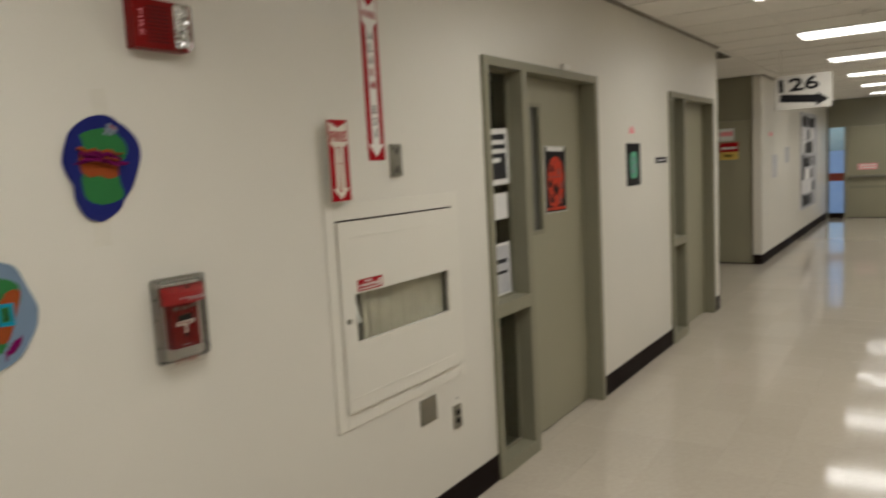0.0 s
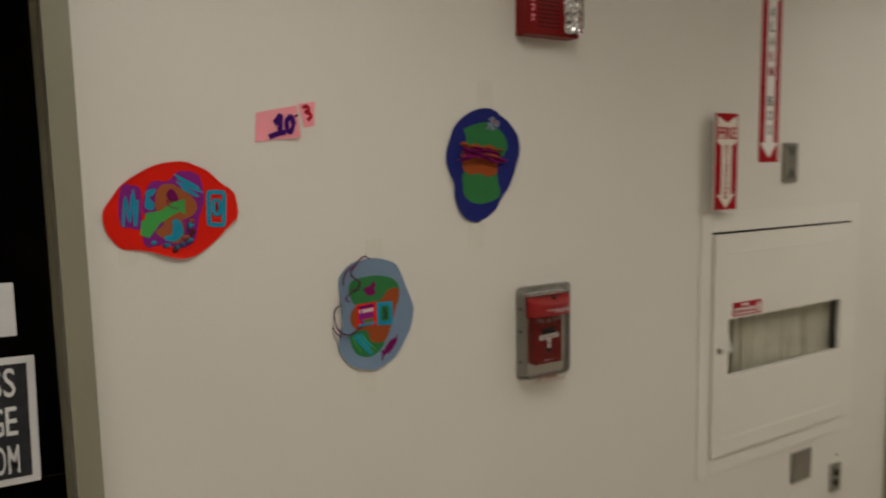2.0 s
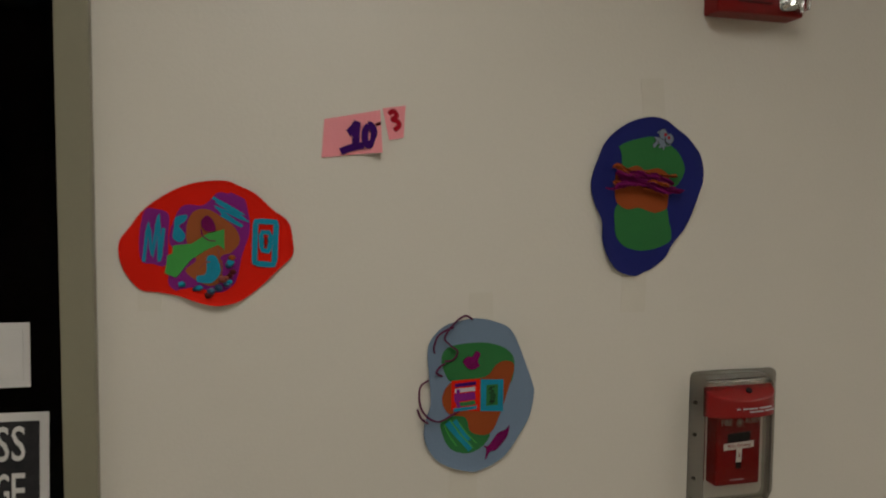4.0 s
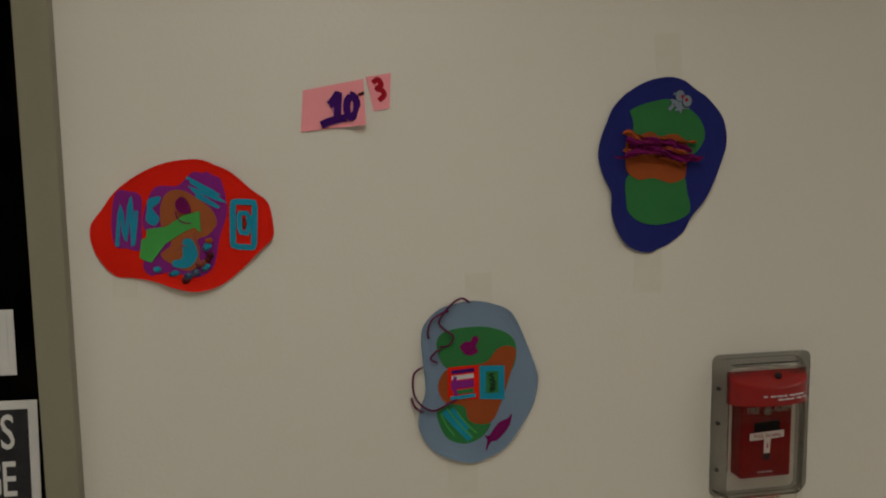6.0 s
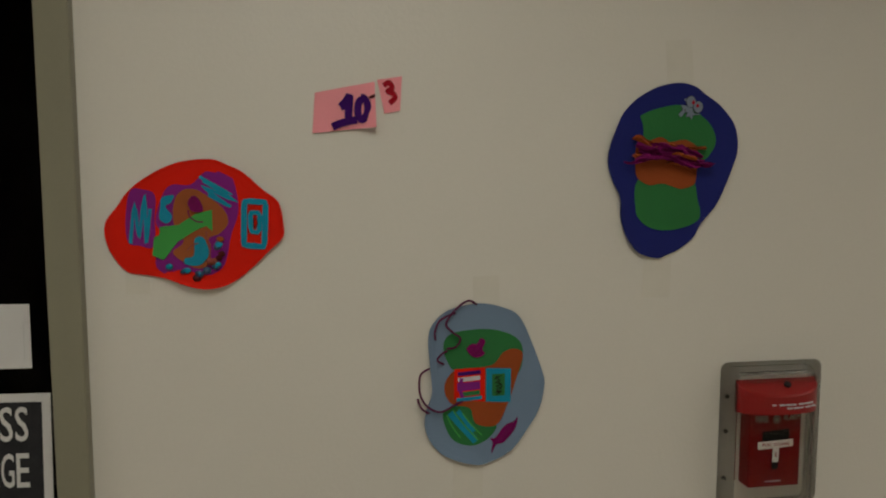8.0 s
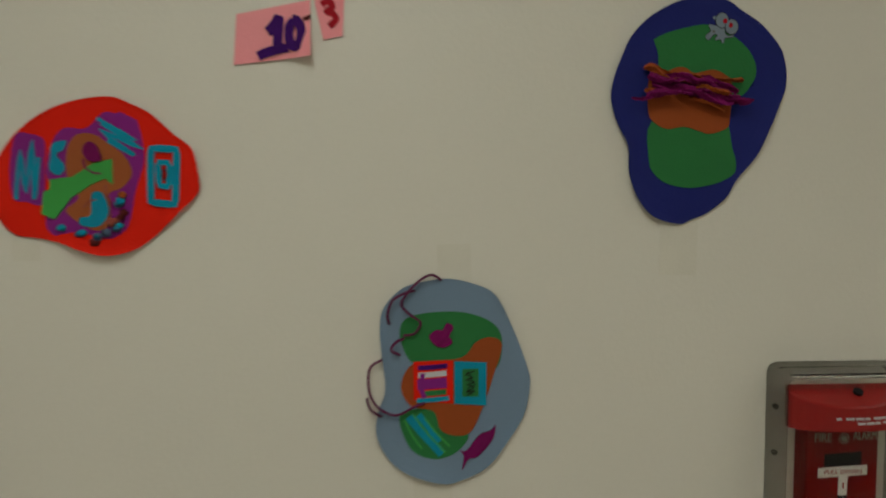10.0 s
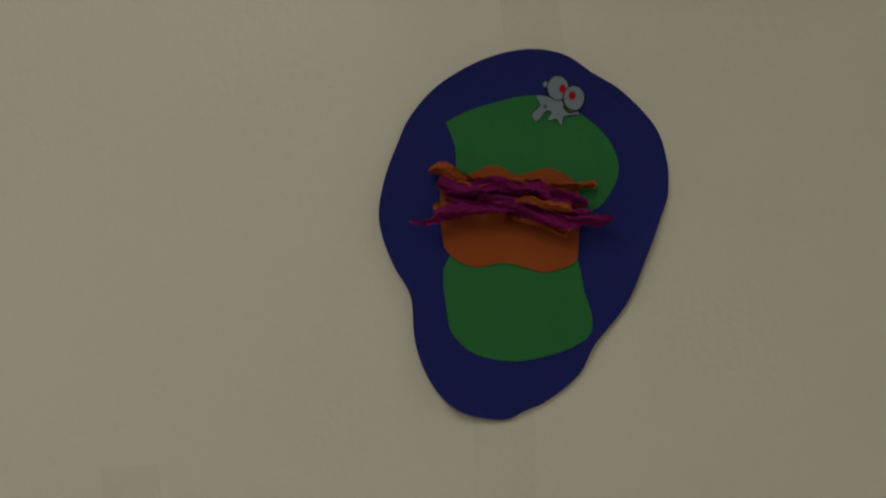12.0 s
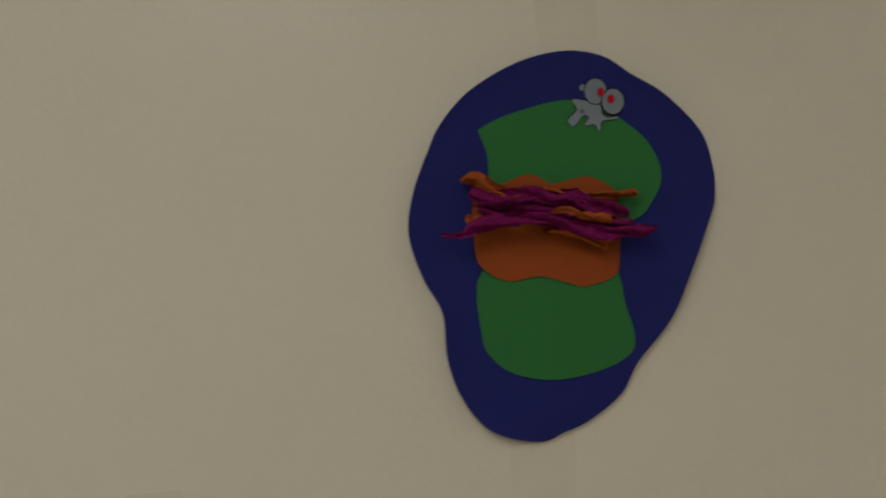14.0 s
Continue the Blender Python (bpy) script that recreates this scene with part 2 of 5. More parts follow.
def sheet(points, rest, lift, seed, thick=0.0012, n=5):
    """A sheet of card on a wall, whose rim stands off unevenly."""
    bm = bmesh.new()
    rim = smooth_loop(mm(points), n)
    cx, cz = sum(p[0] for p in rim) / len(rim), sum(p[1] for p in rim) / len(rim)
    rings = [1.0, 0.94, 0.85, 0.7, 0.5, 0.25]
    for side in (0, 1):
        rows = []
        for r in rings:
            row = []
            for x, z in rim:
                dx, dz = x - cx, z - cz
                w = noise.noise(Vector((dx * 14 + seed * 7.3, dz * 14, seed)))
                y = rest + lift * max(0.0, 0.35 + 1.3 * w) * r ** 9
                row.append(bm.verts.new((cx + dx * r, -(y + side * thick), cz + dz * r)))
            rows.append(row)
        hub = bm.verts.new((cx, -(rest + side * thick), cz))
        k = len(rim)
        for a, b in zip(rows, rows[1:]):
            for i in range(k):
                bm.faces.new((a[i], a[(i + 1) % k], b[(i + 1) % k], b[i]))
        for i in range(k):
            bm.faces.new((rows[-1][i], rows[-1][(i + 1) % k], hub))
        if side == 0:
            first = rows[0]
        else:
            for i in range(k):
                bm.faces.new((first[i], first[(i + 1) % k], rows[0][(i + 1) % k], rows[0][i]))
    bmesh.ops.recalc_face_normals(bm, faces=bm.faces)
    return bm


def stroke(bm, line, width, y_back, y_front, n=6):
    """A pen stroke or flat strip along a line in x and z."""
    pts = [Vector((p[0], p[1])) for p in (smooth_line(line, n) if n else line)]
    rows = []
    for i, p in enumerate(pts):
        d = (pts[min(i + 1, len(pts) - 1)] - pts[max(i - 1, 0)]).normalized()
        s = Vector((-d.y, d.x)) * width / 2
        rows.append([bm.verts.new((q.x, y, q.y)) for q in (p + s, p - s) for y in (y_back - i * 2e-5, y_front - i * 2e-5)])
    for a, b in zip(rows, rows[1:]):
        for i, j in ((0, 1), (1, 3), (3, 2), (2, 0)):
            bm.faces.new((a[i], a[j], b[j], b[i]))
    for row in (rows[0], rows[-1]):
        bm.faces.new((row[0], row[1], row[3], row[2]))
    bmesh.ops.recalc_face_normals(bm, faces=bm.faces)
    return bm


def tube(bm, pts, r, seg=7):
    pts = [Vector(p) for p in pts]
    rows = []
    for i, p in enumerate(pts):
        d = (pts[min(i + 1, len(pts) - 1)] - pts[max(i - 1, 0)]).normalized()
        a = d.orthogonal().normalized() if abs(d.y) > 0.95 else d.cross(Vector((0, 1, 0))).normalized()
        b = d.cross(a)
        rows.append([bm.verts.new(p + r * (a * math.cos(k * math.tau / seg) + b * math.sin(k * math.tau / seg))) for k in range(seg)])
    for u, v in zip(rows, rows[1:]):
        for k in range(seg):
            bm.faces.new((u[k], u[(k + 1) % seg], v[(k + 1) % seg], v[k]))
    bm.faces.new(rows[0])
    bm.faces.new(rows[-1])
    bmesh.ops.recalc_face_normals(bm, faces=bm.faces)
    for f in bm.faces:
        f.smooth = len(f.verts) == 4
    return bm


def disc(bm, x, z, r, y_back, y_front, seg=24, squash=1.0):
    return prism(bm, [(x + r * math.cos(k * math.tau / seg), z + r * squash * math.sin(k * math.tau / seg)) for k in range(seg)], y_back, y_front)


def part(name, bm, mat, parent=None, label=""):
    me = bpy.data.meshes.new(name)
    bm.to_mesh(me)
    bm.free()
    me.materials.append(mat)
    ob = new(name, me)
    ob.parent = parent
    return tagged(ob, label)


def thing(name, x, y, z, label, category, group=""):
    ob = new(name)
    ob.empty_display_size = 0.05
    ob.location = (x, y, z)
    return tagged(ob, label, category, group)


def structure(name, bm, mat, label="", category="wall"):
    return tagged(part(name, bm, mat), label, category, kind="structure")


def lettering(name, body, mat, parent, x0, x1, z0, z1, y, depth=0.0006, label="", face="y", bold=0.0):
    """Words that fill a rectangle on a wall (face y) or on a sign across the corridor (face x)."""
    cu = bpy.data.curves.new(name, "FONT")
    cu.body, cu.extrude, cu.resolution_u, cu.offset = body, 0.01, 3, bold
    tmp = new(name, cu)
    bpy.context.view_layer.update()
    me = bpy.data.meshes.new_from_object(tmp.evaluated_get(bpy.context.evaluated_depsgraph_get()))
    bpy.data.objects.remove(tmp)
    co = np.array([v.co for v in me.vertices])
    lo, hi = co.min(axis=0), co.max(axis=0)
    for v in me.vertices:
        u, w, d = [(v.co[k] - lo[k]) / max(1e-6, hi[k] - lo[k]) for k in range(3)]
        a, b, c = x0 + u * (x1 - x0), z0 + w * (z1 - z0), y - d * depth
        v.co = (a, c, b) if face == "y" else (c, -a, b)
    me.materials.clear()
    me.materials.append(mat)
    ob = new(name, me)
    ob.parent = parent
    return tagged(ob, label)


def pierced(xs, zs, holes, y0, y1):
    """A wall along x, from y0 to y1, cut through by holes (x0, x1, z0, z1)."""
    xs = sorted({*xs, *[h[i] for h in holes for i in (0, 1)]})
    zs = sorted({*zs, *[h[i] for h in holes for i in (2, 3)]})

    def solid(i, k):
        if not (0 <= i < len(xs) - 1 and 0 <= k < len(zs) - 1):
            return False
        cx, cz = (xs[i] + xs[i + 1]) / 2, (zs[k] + zs[k + 1]) / 2
        return not any(h[0] < cx < h[1] and h[2] < cz < h[3] for h in holes)

    bm = bmesh.new()
    v = {}

    def vert(*p):
        if p not in v:
            v[p] = bm.verts.new(p)
        return v[p]

    for i in range(len(xs) - 1):
        for k in range(len(zs) - 1):
            if not solid(i, k):
                continue
            a, b, c, d = xs[i], xs[i + 1], zs[k], zs[k + 1]
            for y in (y0, y1):
                bm.faces.new([vert(a, y, c), vert(b, y, c), vert(b, y, d), vert(a, y, d)])
            for di, dk, p, q in ((-1, 0, (a, c), (a, d)), (1, 0, (b, c), (b, d)), (0, -1, (a, c), (b, c)), (0, 1, (a, d), (b, d))):
                if not solid(i + di, k + dk):
                    bm.faces.new([vert(p[0], y0, p[1]), vert(q[0], y0, q[1]), vert(q[0], y1, q[1]), vert(p[0], y1, p[1])])
    bmesh.ops.recalc_face_normals(bm, faces=bm.faces)
    return bm


# ---- the corridor ----
TOP = 2.72            # ceiling
SOUTH = -2.82         # opposite wall
WEST, EAST = -8.0, 15.8
UNIT_W, UNIT_H = 1.457, 2.185
UNITS = (0.0, 3.06)   # left edges of the two door units
LEFT_UNIT = -2.914    # right edge of the unit beside the artwork
CORNER = 4.735        # end of the near wall
ALC_E, ALC_N = 8.02, 1.6
NEAR2 = 0.17          # face of the wall past the alcove
CAB = (-1.155, -0.30, 0.672, 1.508)  # rough opening of the hose cabinet

holes = [(u, u + UNIT_W, 0.0, UNIT_H) for u in UNITS] + [(LEFT_UNIT - UNIT_W, LEFT_UNIT, 0.0, UNIT_H), CAB]
structure("wall_north", pierced([WEST, CORNER], [0.0, TOP], holes, 0.0, 0.15), M_WALL, "cream semi-gloss painted corridor wall")
structure("wall_alcove_west", boxed(CORNER - 0.15, CORNER, 0.15, ALC_N, 0, TOP), M_WALL, "cream painted alcove side wall")
structure("wall_alcove_north", boxed(CORNER - 0.15, ALC_E + 0.3, ALC_N, ALC_N + 0.15, 0, TOP), M_WALL, "cream painted alcove back wall")
structure("wall_north_far", boxed(ALC_E, EAST, NEAR2, NEAR2 + 0.12, 0, TOP), M_WALL, "cream painted wall further along the corridor")
structure("wall_south", boxed(WEST, EAST, SOUTH - 0.15, SOUTH, 0, TOP), M_WALL, "cream painted opposite corridor wall")
# unseen wall added to shut sky light out of the open end
structure("wall_west", boxed(WEST - 0.15, WEST, SOUTH - 0.15, 0.15, 0, TOP), M_WALL, "unseen cream end wall added to close the corridor")
FLOOR = structure("floor", boxed(WEST - 0.15, EAST + 0.15, SOUTH - 0.15, ALC_N + 0.15, -0.12, 0.0), M_FLOOR, "waxed beige vinyl tile floor with soft reflections", "floor")
# unseen classroom shell, added and coloured dark so the sidelights look black
structure("wall_classroom", boxed(WEST, CORNER - 0.16, 3.0, 3.1, 0, TOP), M_DARK, "unseen classroom wall, darkness put into its colour")
structure("ceiling_classroom", boxed(WEST, CORNER - 0.16, ALC_N + 0.16, 3.0, TOP - 0.06, TOP), M_DARK, "unseen classroom ceiling, darkness put into its colour", "ceiling")
structure("wall_classroom_west", boxed(WEST - 0.1, WEST, 0.15, 3.1, 0, TOP), M_DARK, "unseen classroom side wall, darkness put into its colour")
structure("wall_classroom_east", boxed(CORNER - 0.16, CORNER - 0.06, ALC_N + 0.15, 3.1, 0, TOP), M_DARK, "unseen classroom side wall, darkness put into its colour")
structure("floor_classroom", boxed(WEST, CORNER - 0.16, ALC_N + 0.15, 3.0, -0.12, -0.002), M_DARK, "unseen classroom floor, darkness put into its colour", "floor")

BASE_H = 0.142


def baseboard(x0, x1, y, depth=0.006):
    bm = boxed(x0, x1, y - depth, y - 0.0005, 0.0, BASE_H, bevel=0.002)
    return structure("baseboard", bm, M_BASE, "black vinyl cove base along the wall", "baseboard")


baseboard(LEFT_UNIT + 0.002, -0.002, 0.0)
baseboard(UNITS[0] + UNIT_W + 0.002, UNITS[1] - 0.002, 0.0)
baseboard(UNITS[1] + UNIT_W + 0.002, CORNER + 0.004, 0.0)
baseboard(WEST, LEFT_UNIT - UNIT_W - 0.002, 0.0)
baseboard(ALC_E - 0.004, EAST - 0.01, NEAR2)
structure("baseboard", boxed(ALC_E - 0.007, ALC_E - 0.0005, NEAR2 + 0.0005, NEAR2 + 0.118, 0, BASE_H), M_BASE, "black vinyl base round the corner", "baseboard")
structure("baseboard", boxed(CORNER + 0.0005, CORNER + 0.007, 0.0005, ALC_N, 0, BASE_H), M_BASE, "black vinyl base in the alcove", "baseboard")
structure("baseboard", boxed(WEST, EAST, SOUTH + 0.0005, SOUTH + 0.007, 0, BASE_H), M_BASE, "black vinyl base along the opposite wall", "baseboard")

# ---- ceiling: lay-in tiles on a grid, with lamps let in ----
LAMP_0 = 4.78
LAMP_X = [LAMP_0 + 2.44 * k for k in range(-5, 5)]
LAMP_0_GRID = LAMP_0 - 0.305
LAMP_Y = (-1.975, -0.755)
GX, GY = 0.61, 1.22
lamp_cells = {(round((x - 0.305 - LAMP_0_GRID) / GX), 1) for x in LAMP_X}
bm = bmesh.new()
rows_y = [SOUTH, *LAMP_Y, 0.0]
i0, i1 = math.floor((WEST - LAMP_0_GRID) / GX), math.ceil((EAST - LAMP_0_GRID) / GX)
for i in range(i0, i1):
    a, b = max(WEST, LAMP_0_GRID + i * GX), min(EAST, LAMP_0_GRID + (i + 1) * GX)
    if b - a < 0.05:
        continue
    for j in range(3):
        if j == 1 and (i, 1) in lamp_cells:
            continue
        box(bm, a + 0.010, b - 0.010, rows_y[j] + 0.010, rows_y[j + 1] - 0.010, TOP + 0.001 + 0.003 * ((i * 7 + j * 3) % 3) / 2, TOP + 0.02)
structure("ceiling", bm, M_TILE, "off-white lay-in ceiling tiles, slightly uneven", "ceiling")
bm = bmesh.new()
for i in range(i0, i1 + 1):
    x = LAMP_0_GRID + i * GX
    if WEST < x < EAST:
        box(bm, x - 0.012, x + 0.012, SOUTH, 0.0, TOP - 0.004, TOP + 0.03)
for y in LAMP_Y:
    box(bm, WEST, EAST, y - 0.012, y + 0.012, TOP - 0.0045, TOP + 0.03)
structure("ceiling_grid", bm, M_GRID, "painted metal ceiling grid", "ceiling grid")
# unseen slab added above the tiles to keep sky light out
structure("ceiling_slab", boxed(WEST - 0.15, EAST + 0.15, SOUTH - 0.15, 3.1, TOP + 0.10, TOP + 0.25), M_DARK, "unseen near-black slab added above the ceiling", "ceiling")
bm = boxed(WEST, CORNER, -0.028, -0.0005, TOP - 0.012, TOP + 0.0)
structure("trim", bm, M_ANGLE, "brown metal angle between wall and ceiling", "trim")
structure("trim", boxed(ALC_E, EAST, NEAR2 - 0.028, NEAR2 - 0.0005, TOP - 0.012, TOP), M_ANGLE, "brown metal angle between wall and ceiling", "trim")
bm = bmesh.new()
for i in range(5):
    a = CORNER + 0.01 + i * 0.66
    box(bm, a + 0.01, min(a + 0.65, ALC_E - 0.01), 0.01, ALC_N - 0.01, TOP + 0.001, TOP + 0.02)
box(bm, ALC_E, EAST, 0.0, NEAR2 - 0.03, TOP + 0.001, TOP + 0.02)
structure("ceiling_alcove", bm, M_TILE, "off-white ceiling over the alcove", "ceiling")


def ceiling_light(x):
    t = thing("ceiling_light", x, (LAMP_Y[0] + LAMP_Y[1]) / 2, TOP, "lit fluorescent troffer with a white diffuser in the ceiling", "ceiling light", "corridor ceiling lights")
    bm = bmesh.new()
    for a in (-1, 1):
        box(bm, a * 0.293 - 0.012, a * 0.293 + 0.012, -0.6, 0.6, -0.006, 0.06)
        box(bm, -0.281, 0.281, a * 0.593 - 0.007, a * 0.593 + 0.007, -0.006, 0.06)
    part("frame", bm, M_GRID, t)
    part("diffuser", boxed(-0.281, 0.281, -0.586, 0.586, 0.004, 0.010), M_LAMP, t, "glowing white prismatic diffuser")
    lamp = new("lamp", bpy.data.lights.new("lamp", "AREA"))
    lamp.parent = t
    lamp.location = (0, 0, -0.002)
    lamp.data.shape, lamp.data.size, lamp.data.size_y = "RECTANGLE", 0.56, 1.17
    lamp.data.energy, lamp.data.spread, lamp.data.color = LAMP_WATTS, radians(146), (0.985, 0.96, 0.90)
    return t


for x in LAMP_X:
    if x < EAST - 0.3:
        ceiling_light(x)


# ---- door units: frame, sidelight with two panes, door ----
def door_unit(name, x, flip, label, inset=0.0):
    """A pressed-steel frame with a sidelight beside the door. flip: mirrored in x."""
    s = -1 if flip else 1
    unit = tagged(new(name), label, "door", kind="structure")
    unit.location = (x, 0, 0)

    def b(bm, x0, x1, *rest, bevel=0.0015):
        return box(bm, min(s * x0, s * x1), max(s * x0, s * x1), *rest, bevel=bevel)

    F, D0, D1 = 0.046, -0.020, 0.17
    S0, S1 = 0.392, 0.450  # mullion
    j = bmesh.new()
    b(j, 0.0, F, D0, D1, 0, UNIT_H)
    part("jamb", j, M_GREY, unit)
    j = b(bmesh.new(), UNIT_W - F, UNIT_W, D0, D1, 0, UNIT_H)
    part("jamb", j, M_GREY, unit)
    part("head", b(bmesh.new(), F, UNIT_W - F, D0, D1, UNIT_H - F, UNIT_H), M_GREY, unit)
    part("mullion", b(bmesh.new(), S0, S1, D0, D1, 0, UNIT_H - F), M_GREY, unit)
    part("rail", b(bmesh.new(), F, S0, D0, D1, 0.855, 0.925), M_GREY, unit)
    part("sill", b(bmesh.new(), F, S0, D0, D1, 0.0, 0.075), M_GREY, unit)
    st = bmesh.new()
    b(st, UNIT_W - F - 0.016, UNIT_W - F, 0.132, 0.155, 0, UNIT_H - F, bevel=0)
    b(st, S1, S1 + 0.016, 0.132, 0.155, 0, UNIT_H - F, bevel=0)
    b(st, S1 + 0.016, UNIT_W - F - 0.016, 0.132, 0.155, UNIT_H - F - 0.016, UNIT_H - F, bevel=0)
    part("door_stop", st, M_GREY, unit)
    for z0, z1 in ((0.925, UNIT_H - F), (0.075, 0.855)):
        p = part("pane", b(bmesh.new(), F, S0, 0.078 + inset, 0.084 + inset, z0, z1, bevel=0), M_GLASS, unit)
        bead = bmesh.new()
        for y0, y1 in ((0.066 + inset, 0.0775 + inset), (0.0845 + inset, 0.096 + inset)):
            b(bead, F, F + 0.012, y0, y1, z0, z1, bevel=0)
            b(bead, S0 - 0.012, S0, y0, y1, z0, z1, bevel=0)
            b(bead, F + 0.012, S0 - 0.012, y0, y1, z0, z0 + 0.012, bevel=0)
            b(bead, F + 0.012, S0 - 0.012, y0, y1, z1 - 0.012, z1, bevel=0)
        part("glazing_bead", bead, M_GREY, p)
    leaf = new("door_leaf")
    leaf.parent = unit
    L0, L1, Y0, Y1 = S1 + 0.018, UNIT_W - F - 0.003, 0.088, 0.131
    V0, V1, VZ0, VZ1 = 0.66, 0.80, 1.23, 1.98
    panel = bmesh.new()
    b(panel, L0, V0, Y0, Y1, 0.008, UNIT_H - F - 0.004, bevel=0)
    b(panel, V1, L1, Y0, Y1, 0.008, UNIT_H - F - 0.004, bevel=0)
    b(panel, V0, V1, Y0, Y1, 0.008, VZ0, bevel=0)
    b(panel, V0, V1, Y0, Y1, VZ1, UNIT_H - F - 0.004, bevel=0)
    bmesh.ops.remove_doubles(panel, verts=panel.verts, dist=0.0001)
    part("panel", panel, M_DOOR, leaf)
    part("vision_pane", b(bmesh.new(), V0, V1, 0.105, 0.111, VZ0, VZ1, bevel=0), M_BLIND, leaf, "narrow pane covered from inside")
    trim = bmesh.new()
    for y0, y1 in ((Y0 - 0.006, Y0 + 0.012),):
        b(trim, V0 - 0.012, V0 + 0.012, y0, y1, VZ0 - 0.012, VZ1 + 0.012)
        b(trim, V1 - 0.012, V1 + 0.012, y0, y1, VZ0 - 0.012, VZ1 + 0.012)
        b(trim, V0 + 0.012, V1 - 0.012, y0, y1, VZ0 - 0.012, VZ0 + 0.012)
        b(trim, V0 + 0.012, V1 - 0.012, y0, y1, VZ1 - 0.012, VZ1 + 0.012)
    part("vision_frame", trim, M_GREY, leaf)
    part("lock_plate", b(bmesh.new(), 0.60, 0.635, Y0 - 0.003, Y0, 0.985, 0.998, bevel=0), M_STEEL, leaf, "small steel latch plate")
    part("lock_plate", b(bmesh.new(), 0.60, 0.635, Y0 - 0.003, Y0, 1.165, 1.19, bevel=0), M_STEEL, leaf, "small steel latch plate")
    for z in (0.25, 1.05, 1.85):
        hinge = bmesh.new()
        b(hinge, L1 - 0.004, L1 + 0.010, Y0 - 0.010, Y0 + 0.004, z, z + 0.11, bevel=0.003)
        part("hinge", hinge, M_GREY, leaf)
    return unit


door_unit("door_1", UNITS[0], False, "closed grey steel classroom door with a sidelight and taped posters")
door_unit("door_2", UNITS[1], False, "closed grey steel classroom door with a narrow sidelight")
door_unit("door_3", LEFT_UNIT, True, "grey steel classroom door frame with a dark sidelight beside the artwork", 0.036)

# ---- grey doors in the alcove and the far end of the corridor ----
structure("wall_alcove_east", boxed(ALC_E + 0.03, ALC_E + 0.18, NEAR2 + 0.12, ALC_N, 2.10, TOP), M_GREY, "grey painted panel above the alcove door")
# unseen backing added so no sky shows through the door's gaps
structure("wall_alcove_back", boxed(ALC_E + 0.19, ALC_E + 0.30, NEAR2 + 0.12, ALC_N, 0, TOP), M_GREY, "unseen backing wall added to stop light round the alcove door")
d = tagged(new("door_4"), "closed grey steel door in the alcove with taped notices", "door", kind="structure")
d.location = (ALC_E + 0.03, 0, 0)
part("panel", boxed(0.0, 0.05, NEAR2 + 0.125, NEAR2 + 1.10, 0.012, 2.097, bevel=0.002), M_DOOR, d)
part("jamb", boxed(-0.005, 0.15, NEAR2 + 1.10, ALC_N, 0, 2.10, bevel=0.002), M_GREY, d)
part("threshold", boxed(-0.012, 0.1, NEAR2 + 0.125, NEAR2 + 1.10, 0.0, 0.012), M_BASE, d, "black strip in the gap under the alcove door")
part("hinge", boxed(-0.008, 0.004, NEAR2 + 0.121, NEAR2 + 0.14, 0.12, 0.24, bevel=0.003), M_GREY, d)

structure("wall_east", boxed(EAST, EAST + 0.15, SOUTH, NEAR2 + 0.12, 2.13, TOP), M_GREY, "grey painted panel over the exit doors")
end = tagged(new("door_5"), "grey double exit doors with a bright glass sidelight", "door", kind="structure")
end.location = (EAST, 0, 0)
for y0, y1 in ((0.13, NEAR2), (-0.235, -0.185), (-1.19, -1.17), (-2.20, -2.15), (SOUTH, SOUTH + 0.05)):
    part("jamb", boxed(-0.01, 0.14, y0, y1, 0, 2.13, bevel=0.003), M_GREY, end)
part("head", boxed(-0.012, 0.14, SOUTH, NEAR2, 2.09, 2.13, bevel=0.003), M_GREY, end)
for y0, y1 in ((-0.185, 0.13), (SOUTH + 0.05, -2.20)):
    w = part("sidelight", boxed(0.06, 0.068, y0, y1, 0.11, 2.09), M_TINT, end, "tall glass sidelight with daylight behind")
    part("sill", boxed(-0.01, 0.14, y0, y1, 0.0, 0.11, bevel=0.002), M_BASE, w)
    part("push_rail", boxed(0.02, 0.10, y0, y1, 0.86, 1.04, bevel=0.004), M_BROWNRED, w, "brown-red rail across the glass")
for y0, y1 in ((-1.17, -0.235), (-2.15, -1.19)):
    leaf = part("door_leaf", boxed(0.02, 0.065, y0 + 0.004, y1 - 0.004, 0.012, 2.086, bevel=0.003), M_DOOR, end)
    # added strip that blocks daylight leaking under the leaf
    part("threshold", boxed(0.022, 0.063, y0, y1, 0.0, 0.0118), M_BASE, leaf)
    bar = boxed(-0.055, -0.02, y0 + 0.06, y1 - 0.06, 0.93, 0.985, bevel=0.006)
    box(bar, -0.03, 0.02, y0 + 0.06, y0 + 0.12, 0.91, 1.0, bevel=0.004)
    box(bar, -0.03, 0.02, y1 - 0.12, y1 - 0.06, 0.91, 1.0, bevel=0.004)
    part("panic_bar", bar, M_STEEL, leaf, "steel panic bar")
    part("kick_strip", boxed(0.012, 0.0195, y0 + 0.05, y1 - 0.05, 0.68, 0.74, bevel=0.002), M_GREY, leaf)
n = thing("door_notice", EAST + 0.018, -0.65, 1.10, "pale pink paper notice on the exit door", "notice")
part("paper", boxed(-0.002, 0.0, -0.19, 0.19, 0.0, 0.14), M_PINK, n)
bm = bmesh.new()
for z in (0.03, 0.085):
    box(bm, -0.0032, -0.0022, -0.16, 0.16, z, z + 0.03)
part("print_bars", bm, M_WHITE, n)
